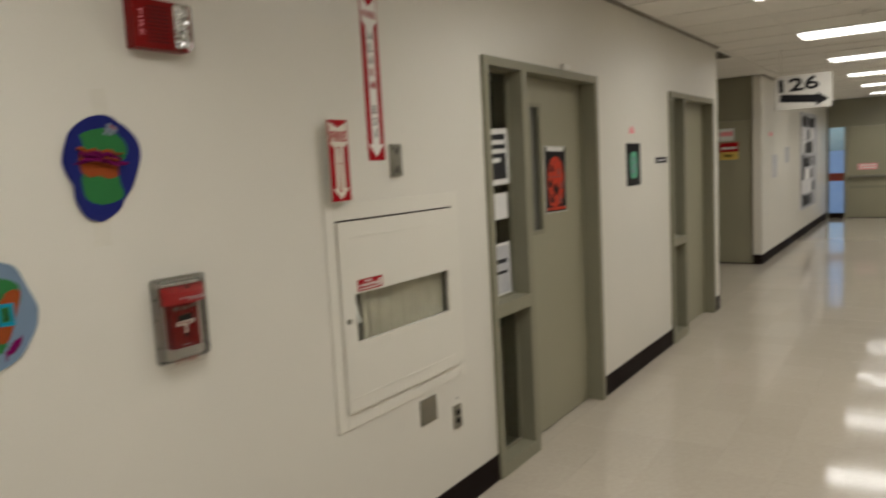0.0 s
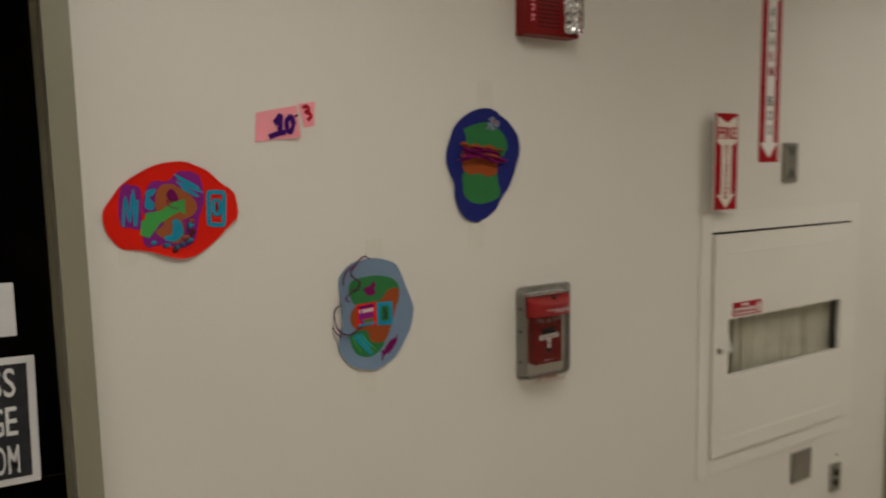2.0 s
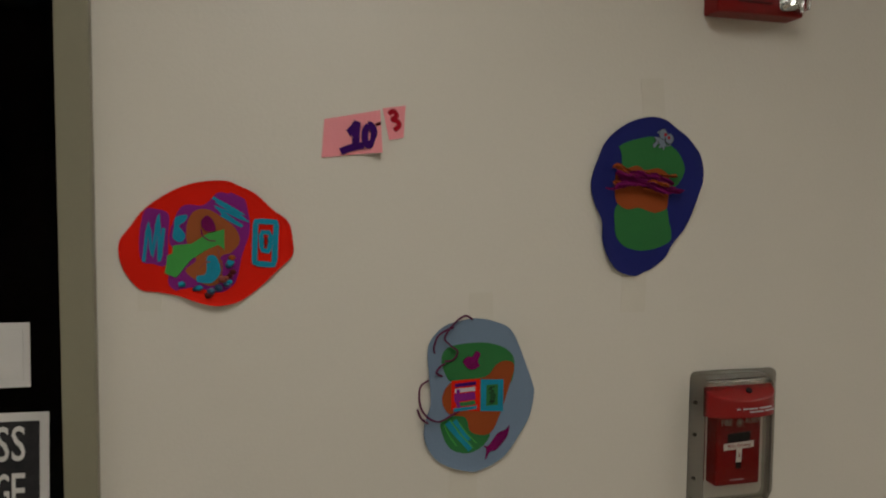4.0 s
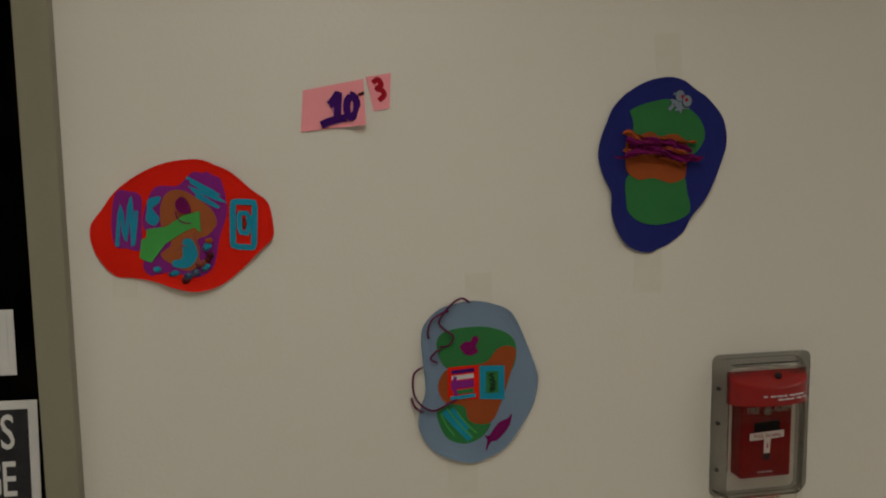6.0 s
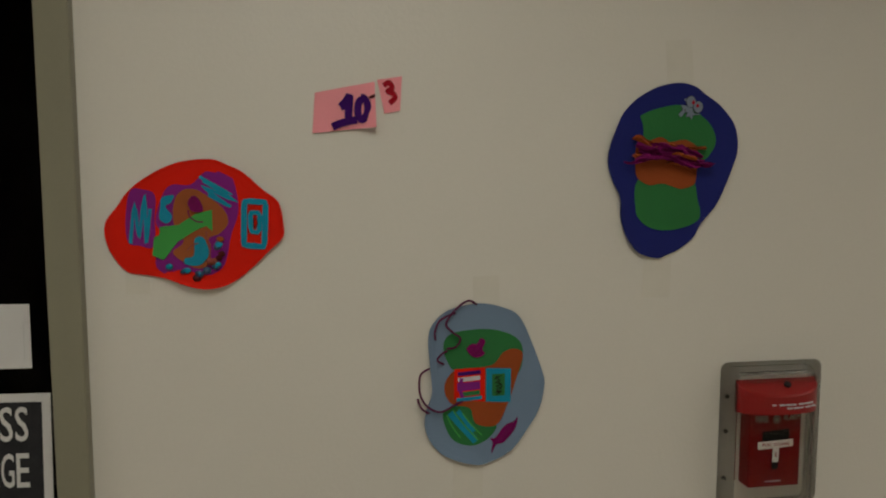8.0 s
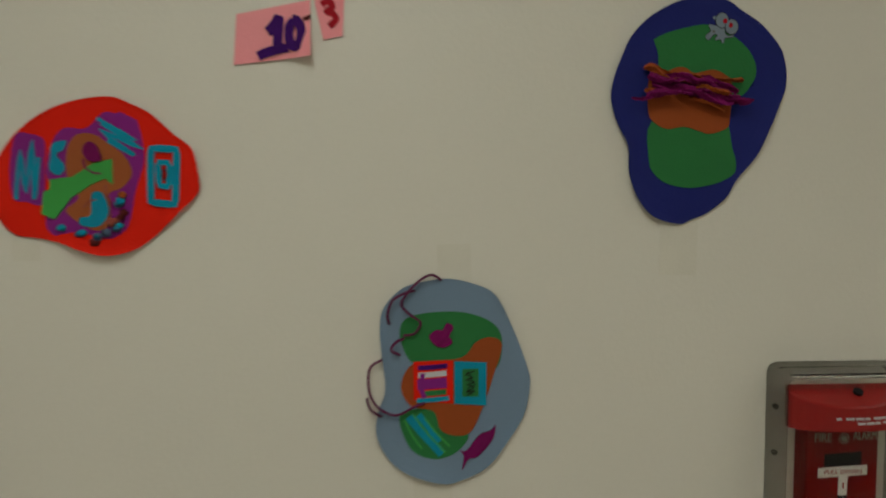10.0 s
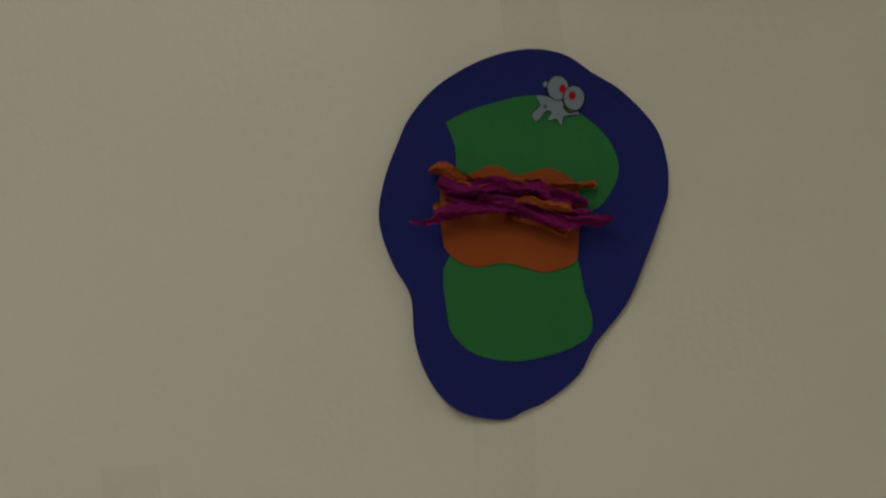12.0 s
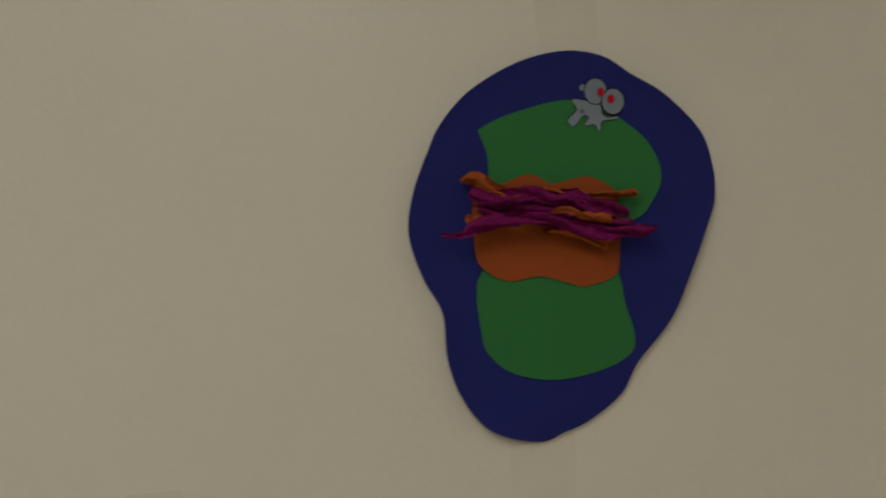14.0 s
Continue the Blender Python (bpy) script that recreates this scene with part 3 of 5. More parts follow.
structure("ground", boxed(EAST + 0.16, 400, -200, 200, -0.3, -0.12), M_GROUND, "pale paved ground outside the exit", "ground")


# ---- paper on doors and walls ----
def poster(name, x, z, w, h, y, tilt, label, field, blocks, border=0.02, ground=None):
    """A sheet with a printed field and printed blocks (x0, x1, z0, z1, material) in fractions of it."""
    t = thing(name, x, y, z, label, "poster")
    t.rotation_euler = (0, radians(tilt), 0)
    part("paper", boxed(-w / 2, w / 2, -0.0015, 0.0, -h / 2, h / 2), ground or M_PAPER, t)
    part("printed_field", boxed(-w / 2 + border, w / 2 - border, -0.0024, -0.0016, -h / 2 + border, h / 2 - border), field, t)
    for x0, x1, z0, z1, mat in blocks:
        part("print_bar", boxed(-w / 2 + x0 * w, -w / 2 + x1 * w, -0.0033, -0.0025, -h / 2 + z0 * h, -h / 2 + z1 * h), mat, t)
    return t


GLASS_Y = 0.0765
bars = [(0.16, 0.84, 0.72, 0.80, M_PAPER), (0.16, 0.84, 0.56, 0.64, M_PAPER), (0.16, 0.6, 0.40, 0.48, M_PAPER)]
poster("sidelight_poster", 0.262, 1.685, 0.24, 0.30, GLASS_Y, -2, "black and white printed poster taped inside a sidelight", M_PRINT, bars, 0.03)
poster("sidelight_note", 0.255, 1.42, 0.19, 0.14, GLASS_Y, -1, "blank cream note taped to the sidelight glass", M_PAPER, [], 0.02)
poster("sidelight_poster", 0.25, 1.075, 0.21, 0.29, GLASS_Y, -1, "grey printed sheet standing on the sidelight rail", M_PALE, [(0.2, 0.8, 0.62, 0.70, M_PRINT), (0.2, 0.8, 0.42, 0.48, M_PRINT)], 0.015)
p = poster("door_poster", 0.995, 1.535, 0.30, 0.41, 0.0875, 1, "orange and black poster taped on the grey door", M_BLACK, [(0.1, 0.9, 0.92, 0.985, M_PAPER)], 0.004, M_PAPER)
part("printed_figure", cut([(-95, -150), (-110, -40), (-105, 60), (-60, 125), (10, 140), (75, 110), (112, 30), (108, -60), (90, -120), (60, -160), (30, -150), (0, -175), (-50, -165)], -0.0025, -0.0034), M_ORANGE, p, "orange-red printed shape")
part("printed_figure", cut([(-30, -40), (0, -22), (18, -48), (40, -60), (22, -88), (0, -102), (-25, -80), (-42, -62)], -0.0035, -0.0042), M_BLACK, p)
part("printed_bar", boxed(-0.118, 0.118, -0.0042, -0.0035, 0.012, 0.019), M_BROWNRED, p)
for k, (x, z) in enumerate(((-62, 70), (40, 48), (-80, -25), (78, -40), (-60, -120), (52, -128))):
    part("printed_patch", cut([(x - 22, z - 14), (x - 8, z + 20 + 3 * k), (x + 18, z + 9), (x + 24, z - 16), (x, z - 25)], -0.0043, -0.0048), M_BROWNRED if k % 2 else M_BLACK, p)
part("printed_strip", boxed(-0.128, 0.128, -0.0034, -0.0025, -0.19, -0.172), M_ORANGE, p)
p = poster("wall_poster", 2.165, 1.592, 0.30, 0.315, -0.0005, 0, "narrow black poster with a green picture", M_BLACK, [], 0.004, M_BLACK)
part("printed_figure", cut([(-60, -88), (-72, 0), (-65, 70), (-30, 92), (30, 95), (66, 75), (72, -10), (78, -60), (60, -95), (0, -104)], -0.0025, -0.0034), M_TEAL, p, "green printed picture")
for x, z in ((-10, 40), (15, -5), (-20, -45)):
    part("printed_patch", cut([(x - 28, z - 10), (x - 15, z + 18), (x + 20, z + 12), (x + 28, z - 14), (x, z - 20)], -0.0035, -0.004), M_SILVER, p)
t = thing("wall_sticker", 2.14, -0.0005, 1.845, "small faded red paper sticker on the wall", "sticker")
part("paper", cut([(-45, -20), (45, -20), (40, 8), (0, 32), (-30, 15)], 0, -0.0012), M_PINK, t)
t = thing("room_plate", 2.83, -0.0005, 1.612, "small black plastic room plate beside the door", "sign")
part("plate", boxed(-0.14, 0.14, -0.006, 0.0, -0.024, 0.024, bevel=0.002), M_BLACK, t)
part("engraved_bars", boxed(-0.09, 0.09, -0.0068, -0.006, -0.007, 0.007), M_PALE, t)
t = thing("door_alarm_sensor", 0.985, -0.0005, 2.187, "small white contact sensor above the door frame", "sensor")
part("case", boxed(-0.05, 0.05, -0.020, 0.0, 0.0, 0.036, bevel=0.005), M_WHITE, t)
t = thing("paper_rosette", 0.14, GLASS_Y, 0.70, "pale round paper rosette on the lower sidelight pane", "decoration")
bm = bmesh.new()
for k in range(12):
    a = k * math.tau / 12
    disc(bm, 0.03 * math.cos(a), 0.03 * math.sin(a), 0.017, 0.0, -0.004 - 0.003 * (k % 3), 10)
part("petals", bm, M_PAPER, t)
part("centre", disc(bmesh.new(), 0, 0, 0.018, 0.0, -0.008), M_PALE, t)

# poster in the sidelight beside the artwork
p = poster("sidelight_poster", -3.149, 1.2025, 0.27, 0.258, GLASS_Y + 0.036, 1.2, "charcoal poster with white condensed words in a sidelight", M_PRINT, [], 0.014)
for body, z in (("ESS", 0.0500), ("EGE", -0.0275), ("COM", -0.1050)):
    for k, ch in enumerate(body):
        lettering("letter", ch, M_PAPER, p, 0.034 + 0.0233 * k, 0.0535 + 0.0233 * k, z, z + 0.0575, -0.0025, 0.0008, bold=0.006)
poster("sidelight_note", -3.092, 1.424, 0.11, 0.105, GLASS_Y + 0.036, 0.5, "blank white note taped inside the dark sidelight", M_PAPER, [], 0.01)

# notices on the alcove door and papers on the far wall
def far_sheet(name, x, y, z, w, h, mat, label, along="x", extra=()):
    t = thing(name, x, y, z, label, "notice")
    if along == "y":
        t.rotation_euler = (0, 0, radians(-90))
    part("paper", boxed(-w / 2, w / 2, -0.002, 0.0, -h / 2, h / 2), mat, t)
    for x0, x1, z0, z1, m in extra:
        part("print_block", boxed(-w / 2 + x0 * w, -w / 2 + x1 * w, -0.0035, -0.0022, -h / 2 + z0 * h, -h / 2 + z1 * h), m, t)
    return t


far_sheet("door_notice", ALC_E + 0.0285, 0.655, 1.905, 0.21, 0.18, M_PAPER, "white notice with pale red print on the alcove door", "y", [(0.1, 0.9, 0.4, 0.75, M_PINK)])
far_sheet("door_notice", ALC_E + 0.0285, 0.62, 1.665, 0.26, 0.25, M_SIGNRED, "red and yellow notice on the alcove door", "y", [(0.1, 0.9, 0.62, 0.74, M_PAPER), (0.0, 1.0, 0.0, 0.45, M_YELLOW), (0.2, 0.7, 0.15, 0.3, M_BROWNRED)])
far_sheet("wall_notice", 9.05, NEAR2 - 0.0005, 1.40, 0.42, 0.36, M_PALE, "pale grey framed notice on the far wall")
far_sheet("wall_notice", 10.2, NEAR2 - 0.0005, 1.56, 0.42, 0.26, M_PALE, "pale grey notice on the far wall")
far_sheet("wall_sticker", 8.72, NEAR2 - 0.0005, 1.89, 0.2, 0.06, M_PINK, "small pink strip on the far wall")
bd = thing("display_board", 12.7, NEAR2 - 0.0005, 1.40, "tall dark display board of pictures on the far wall", "display board")
part("backing", boxed(-1.05, 1.05, -0.03, 0.0, -0.9, 0.92, bevel=0.004), M_PALE, bd)
random.seed(33)
for i in range(5):
    for j in range(7):
        x0, z0 = -1.0 + 0.34 * i + random.uniform(0, 0.05), -0.86 + 0.25 * j + random.uniform(0, 0.03)
        m = random.choice((M_PRINT, M_BLACK, M_PRINT, M_BLACK, M_PALE, M_PAPER) if i < 4 else (M_PALE, M_PAPER, M_PRINT))
        part("picture", boxed(x0, x0 + random.uniform(0.22, 0.33), -0.036, -0.0305, z0, z0 + random.uniform(0.17, 0.235)), m, bd)

# ---- hanging room sign ----
sg = thing("hanging_sign", 5.5, -0.70, 2.07, "white hanging direction sign with black figures and arrow", "sign")
part("board", boxed(0.0, 0.012, -0.275, 0.275, 0.0, 0.36, bevel=0.003), M_SIGN, sg)
lettering("numeral", "126", M_BLACK, sg, -0.225, 0.165, 0.19, 0.335, -0.0005, 0.002, "black figures", face="x", bold=0.03).rotation_euler = (radians(-3), 0, 0)
bm = bmesh.new()
arrow = [(-0.235, 0.065), (0.12, 0.065), (0.12, 0.03), (0.235, 0.105), (0.12, 0.175), (0.12, 0.145), (-0.235, 0.145)]
prism(bm, arrow, 0.0, 0.002)
bmesh.ops.transform(bm, matrix=Matrix(((0, -1, 0, -0.0005), (-1, 0, 0, 0), (0, 0, 1, 0), (0, 0, 0, 1))), verts=bm.verts)
bmesh.ops.recalc_face_normals(bm, faces=bm.faces)
part("arrow", bm, M_BLACK, sg, "black arrow, slightly tilted").rotation_euler = (radians(5), 0, 0)
for y in (-0.22, 0.22):
    part("hanger_wire", tube(bmesh.new(), [(0.006, y, 0.355), (0.006, y, 0.665)], 0.0012, 5), M_STEEL, sg)
sp = thing("sprinkler_head", 3.72, -1.38, TOP - 0.003, "white pendent sprinkler head in the ceiling", "sprinkler")
bm = bmesh.new()
bmesh.ops.create_cone(bm, cap_ends=True, segments=20, radius1=0.022, radius2=0.04, depth=0.012, matrix=Matrix.Translation((0, 0, -0.006)))
bmesh.ops.create_cone(bm, cap_ends=True, segments=12, radius1=0.014, radius2=0.010, depth=0.03, matrix=Matrix.Translation((0, 0, -0.027)))
part("escutcheon", bm, M_WHITE, sp)

cvn = thing("ceiling_vent", 5.35, 0.13, TOP - 0.001, "dark slotted return vent in the alcove ceiling", "vent")
part("grille", boxed(-0.30, 0.30, -0.07, 0.07, -0.004, 0.0), M_BLACK, cvn)
for k in range(5):
    part("slat", boxed(-0.29, 0.29, -0.055 + k * 0.026, -0.050 + k * 0.026, -0.009, -0.0041), M_ANGLE, cvn)

# ---- fire equipment ----
st = thing("horn_strobe", -1.81, -0.0005, 2.083, "red wall horn strobe with a clear faceted flash lens", "fire alarm")
part("body", boxed(-0.087, 0.090, -0.046, 0.0, -0.068, 0.068, bevel=0.005), M_RED, st)
# proud bars; the shade of the slots is put into their darker red
for k in range(10):
    part("grille_slot", boxed(-0.048, 0.022, -0.0475, -0.0455, -0.050 + k * 0.0105, -0.0455 + k * 0.0105, bevel=0.0006), M_DRED, st)
lens = bmesh.new()
bmesh.ops.create_grid(lens, x_segments=8, y_segments=16, size=0.5, matrix=Matrix.Rotation(radians(90), 4, "X"))
for v in lens.verts:
    r = noise.random()
    v.co = (0.060 + v.co.x * 0.046, -0.0475 - 0.014 * math.cos(v.co.x * 2.6) + 0.008 * (r - 0.5), v.co.z * 0.118)
part("flash_reflector", lens, M_CHROME, st, "crinkled silver reflector")
part("flash_lens", boxed(0.034, 0.086, -0.070, -0.0465, -0.062, 0.062, bevel=0.009), M_PLASTIC, st, "clear strobe lens")
lettering("word_fire", "FIRE", M_PINK, st, -0.036, 0.036, 0, 0.010, -0.0463, 0.0006).matrix_basis = Matrix.Translation((-0.070, 0, 0.0)) @ Matrix.Rotation(radians(90), 4, "Y")

fs = thing("extinguisher_sign", -1.103, -0.0005, 1.536, "red and white projecting fire extinguisher arrow sign", "sign")
part("panel", boxed(-0.0535, 0.0535, -0.034, -0.029, 0.0, 0.305, bevel=0.001), M_IVORY, fs)
for z in (0.04, 0.24):
    part("standoff", boxed(-0.02, 0.05, -0.029, 0.0, z, z + 0.03, bevel=0.001), M_IVORY, fs)
part("red_field", boxed(-0.0525, 0.0525, -0.0356, -0.0342, 0.003, 0.302), M_SIGNRED, fs)
part("arrow", straight([(-46, 294), (-46, 214), (-24, 200), (-24, 50), (-42, 50), (0, 8), (42, 50), (24, 50), (24, 200), (46, 214), (46, 294), (0, 272)], -0.0358, -0.0364), M_IVORY, fs, "white downward arrow")
lettering("word_fire", "FIRE", M_SIGNRED, fs, -0.042, 0.042, 0.222, 0.260, -0.0366, bold=0.03)
for k, ch in enumerate("EXTINGUISHER"):
    lettering("letter", ch, M_SIGNRED, fs, -0.009 if ch != "I" else -0.0025, 0.009 if ch != "I" else 0.0025, 0.192 - k * 0.0142, 0.2035 - k * 0.0142, -0.0366, bold=0.02)

al = thing("alarm_box_sign", -0.842, -0.0005, 1.686, "tall red and white fire alarm box arrow sign", "sign")
part("red_field", boxed(-0.051, 0.051, -0.0016, 0.0, 0.0, 0.66), M_SIGNRED, al)
part("arrow", straight([(-45, 640), (-45, 548), (-23, 522), (-23, 64), (-46, 64), (0, 14), (46, 64), (23, 64), (23, 522), (45, 548), (45, 640), (0, 600)], -0.0018, -0.0026), M_WHITE, al, "white downward arrow")
lettering("word_fire", "FIRE", M_SIGNRED, al, -0.038, 0.038, 0.556, 0.584, -0.0028, bold=0.02)
for ch, z in zip("ALARMBOX", (0.472, 0.426, 0.378, 0.329, 0.281, 0.185, 0.137, 0.090)):
    lettering("letter", ch, M_SIGNRED if ch in "RM" else M_BLACK, al, -0.013, 0.013, z, z + 0.033, -0.0028, bold=0.008)

pl = thing("steel_cover", -0.727, -0.0005, 1.616, "small brushed steel box cover on the wall", "cover plate")
part("cover", boxed(-0.035, 0.035, -0.012, 0.0, 0.0, 0.134, bevel=0.003), M_STEEL, pl)
part("notch", straight([(-26, 122), (0, 84), (26, 122), (12, 122), (0, 104), (-12, 122)], -0.0122, -0.0136), M_SHADE, pl)
part("notch", straight([(-26, 12), (-12, 12), (0, 30), (12, 12), (26, 12), (0, 50)], -0.0122, -0.0136), M_SHADE, pl)

for x, z, w, h, label, kind in ((-0.594, 0.567, 0.12, 0.117, "square blank steel wall plate under the cabinet", "plate"), (-0.365, 0.465, 0.066, 0.112, "duplex power outlet with a steel plate", "outlet")):
    t = thing("wall_plate" if kind == "plate" else "power_outlet", x, -0.0005, z, label, kind)
    part("plate", boxed(-w / 2, w / 2, -0.006, 0.0, -h / 2, h / 2, bevel=0.002), M_STEEL, t)
    if kind == "outlet":
        for dz in (-0.02, 0.02):
            part("socket", disc(bmesh.new(), 0, dz, 0.0165, -0.0061, -0.008, 20, 0.85), M_BLACK, t, "dark socket face")
        part("screw", disc(bmesh.new(), 0, 0, 0.003, -0.0061, -0.0072, 10), M_STEEL, t)
    else:
        for dx in (-0.045, 0.045):
            part("screw", disc(bmesh.new(), dx, 0, 0.003, -0.0061, -0.0072, 10), M_STEEL, t)
t = thing("wall_screw", -0.357, -0.0005, 0.552, "small screw in the wall above the outlet", "screw")
part("head", disc(bmesh.new(), 0, 0, 0.004, 0, -0.003, 10), M_SHADE, t)

# pull station under a clear lift cover
ps = thing("fire_alarm_pull_station", -1.816, -0.0005, 1.151, "red fire alarm pull station with a white T handle", "fire alarm")
part("body", boxed(-0.0475, 0.0465, -0.0325, 0.0, 0.003, 0.158, bevel=0.004), M_RED, ps)
# flat black patches painted as the shade above and below the handle
part("recess", straight([(-25, 84), (-25, 101), (24, 104), (24, 86)], -0.0318, -0.0330), M_BLACK, ps, "flat black patch painted as shade behind the handle")
part("recess", boxed(-0.006, 0.006, -0.0330, -0.0318, 0.034, 0.050, bevel=0.0005), M_BLACK, ps)
part("handle", straight([(-33, 70.5), (-33, 83), (31, 86), (31, 74), (6, 72), (5, 47), (-6, 47), (-5.5, 71.5)], -0.0331, -0.0340), M_WHITE, ps, "white T-shaped pull handle")
lettering("words", "PULL DOWN", M_SIGNRED, ps, -0.025, 0.024, 0.0752, 0.0808, -0.03405, 0.0004)
part("handle_mark", boxed(-0.001, 0.001, -0.0344, -0.03405, 0.056, 0.064), M_SIGNRED, ps)
for x0, x1 in ((-0.017, -0.012), (-0.010, 0.012)):
    part("word_bars", boxed(x0, x1, -0.0330, -0.0322, 0.0125, 0.0145), M_PALE, ps)
for k in range(10):
    a = k * math.tau / 10
    tick = boxed(0.0052, 0.0072, -0.0338, -0.0322, -0.0009, 0.0009)
    bmesh.ops.transform(tick, matrix=Matrix.Translation((0, 0, 0.121)) @ Matrix.Rotation(a, 4, "Y"), verts=tick.verts)
    part("seal_tick", tick, M_STEEL, ps)
part("seal", disc(bmesh.new(), 0.0, 0.121, 0.0035, -0.0322, -0.0338), M_STEEL, ps)
lettering("word_fire", "FIRE", M_STEEL, ps, -0.038, -0.016, 0.117, 0.128, -0.0326, 0.0006)
lettering("word_alarm", "ALARM", M_STEEL, ps, 0.012, 0.043, 0.119, 0.130, -0.0326, 0.0006)
cv = thing("pull_station_cover", -1.8205, -0.0005, 1.111, "clear plastic lift cover over the pull station with a red hood", "protective cover")


def rounded(bm, w, h, y, r, dx=0.0):
    """A ring of a rounded rectangle about the middle of the cover, at depth y."""
    pts = []
    for sx, sz, a0 in ((1, 1, 0), (-1, 1, 90), (-1, -1, 180), (1, -1, 270)):
        for s in range(6):
            a = radians(a0 + s * 18)
            pts.append((dx + sx * (w / 2 - r) + r * math.cos(a), y, 0.127 + sz * (h / 2 - r) + r * math.sin(a)))
    return [bm.verts.new(p) for p in pts]


def sleeve(rings, closed):
    """Skin between the rings, back to the first one if closed, else with caps."""
    bm = bmesh.new()
    loops = [rounded(bm, *q) for q in rings]
    n = len(loops[0])
    for a, b in list(zip(loops, loops[1:])) + ([(loops[-1], loops[0])] if closed else []):
        for i in range(n):
            bm.faces.new((a[i], a[(i + 1) % n], b[(i + 1) % n], b[i]))
    if not closed:
        bm.faces.new(loops[0])
        bm.faces.new(loops[-1])
    bmesh.ops.recalc_face_normals(bm, faces=bm.faces)
    return bm


# sides tinted grey in place of the darkening that refraction gives them
part("side_wall", sleeve([(0.186, 0.254, 0.0, 0.014, 0.0115), (0.186, 0.254, -0.004, 0.014, 0.0115), (0.182, 0.250, -0.006, 0.013, 0.011), (0.165, 0.243, -0.008, 0.014, 0.003), (0.151, 0.236, -0.033, 0.014, -0.001),
                          (0.147, 0.232, -0.037, 0.012, -0.001), (0.141, 0.226, -0.037, 0.010, -0.001), (0.145, 0.230, -0.032, 0.010, -0.001), (0.156, 0.237, -0.006, 0.012, 0.003), (0.156, 0.237, 0.0, 0.012, 0.003)], True), M_EDGE_DARK, cv, "clear plastic sides, edge darkness put into the tint")
part("front", sleeve([(0.1405, 0.2255, -0.0345, 0.010, -0.001), (0.1405, 0.2255, -0.0366, 0.010, -0.001), (0.139, 0.224, -0.0372, 0.010, -0.001)], False), M_PLASTIC, cv, "clear plastic front")
hood = bmesh.new()
N = 22
top, low, lip = [], [], []
for i in range(N + 1):
    a = math.pi * i / N
    x, y = 0.001 + 0.0725 * math.cos(a), -0.030 - 0.033 * math.sin(a) ** 0.85
    top.append(hood.verts.new((x * 0.985, y + 0.002, 0.231 + 0.62 * (y + 0.030))))
    lip.append(hood.verts.new((x, y, 0.2285 + 0.62 * (y + 0.030))))
    low.append(hood.verts.new((x, y * 1.02, 0.178 - 0.05 * (y + 0.030))))
hood.faces.new(top)
hood.faces.new(low)
for a, b in ((top, lip), (lip, low)):
    for i in range(N + 1):
        j = (i + 1) % (N + 1)
        hood.faces.new((a[i], a[j], b[j], b[i]))
bmesh.ops.recalc_face_normals(hood, faces=hood.faces)
part("hood", hood, M_HOOD, cv, "red moulded alarm hood")
tab = bmesh.new()
for x in (-0.064, 0.064):
    for y, z in ((-0.034, 0.014), (-0.036, 0.014), (-0.036, -0.006), (-0.034, -0.006)):
        tab.verts.new((x * (1 if z > 0 else 0.93), y, z))
tab.verts.ensure_lookup_table()
for q in ((0, 1, 2, 3), (4, 5, 6, 7), (0, 1, 5, 4), (1, 2, 6, 5), (2, 3, 7, 6), (3, 0, 4, 7)):
    tab.faces.new([tab.verts[k] for k in q])
bmesh.ops.recalc_face_normals(tab, faces=tab.faces)
part("lift_tab", tab, M_PLASTIC, cv, "clear lip to lift the cover")
for x, z, m in ((-0.0705, 0.196, M_SHADE), (-0.0705, 0.135, M_SHADE), (-0.0705, 0.052, M_SHADE), (0.061, 0.137, M_STEEL), (0.061, 0.060, M_STEEL)):
    part("mounting_screw", disc(bmesh.new(), x, z, 0.0034, -0.0037, -0.0075, 12), m, cv)
for row, count, x0, z in ((0, 7, -0.024, 0.1945), (1, 6, 0.002, 0.1885)):
    for k in range(count):
        x = x0 + 0.0118 * k
        w = 0.0095 if (k + row) % 3 else 0.006
        u = max(-1.0, min(1.0, (x + w / 2 - 0.001) / 0.0725))
        y = -0.030 - 0.033 * math.sqrt(1 - u * u) ** 0.85
        if x + w < 0.066:
            part("word_bar", boxed(x, x + w, y * 1.02 - 0.0008, y + 0.012, z, z + 0.0024), M_PALE, cv)
part("screw", disc(bmesh.new(), 0.014, 0.0, 0.0058, -0.004, 0.0, 14), M_BLACK, cv).matrix_basis = Matrix.Translation((0, -0.043, 0.2225)) @ Matrix.Rotation(radians(-58), 4, "X")
lettering("words", "LIFT HERE", M_BROWNRED, cv, -0.043, 0.030, 0.002, 0.014, -0.0372, 0.0004, bold=0.01)

# ---- recessed hose cabinet ----
cb = thing("fire_hose_cabinet", (CAB[0] + CAB[1]) / 2, 0, CAB[2], "recessed cream fire hose cabinet with a glazed door", "cabinet")
CW, CH = CAB[1] - CAB[0], CAB[3] - CAB[2]
# tub coloured dark as shade for the door gap and behind the hose
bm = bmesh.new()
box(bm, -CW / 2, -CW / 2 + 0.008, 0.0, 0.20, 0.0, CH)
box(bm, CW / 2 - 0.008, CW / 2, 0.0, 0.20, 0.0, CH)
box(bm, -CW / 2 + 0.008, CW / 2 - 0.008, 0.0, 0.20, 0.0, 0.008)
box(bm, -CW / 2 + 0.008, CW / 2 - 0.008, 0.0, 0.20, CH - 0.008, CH)
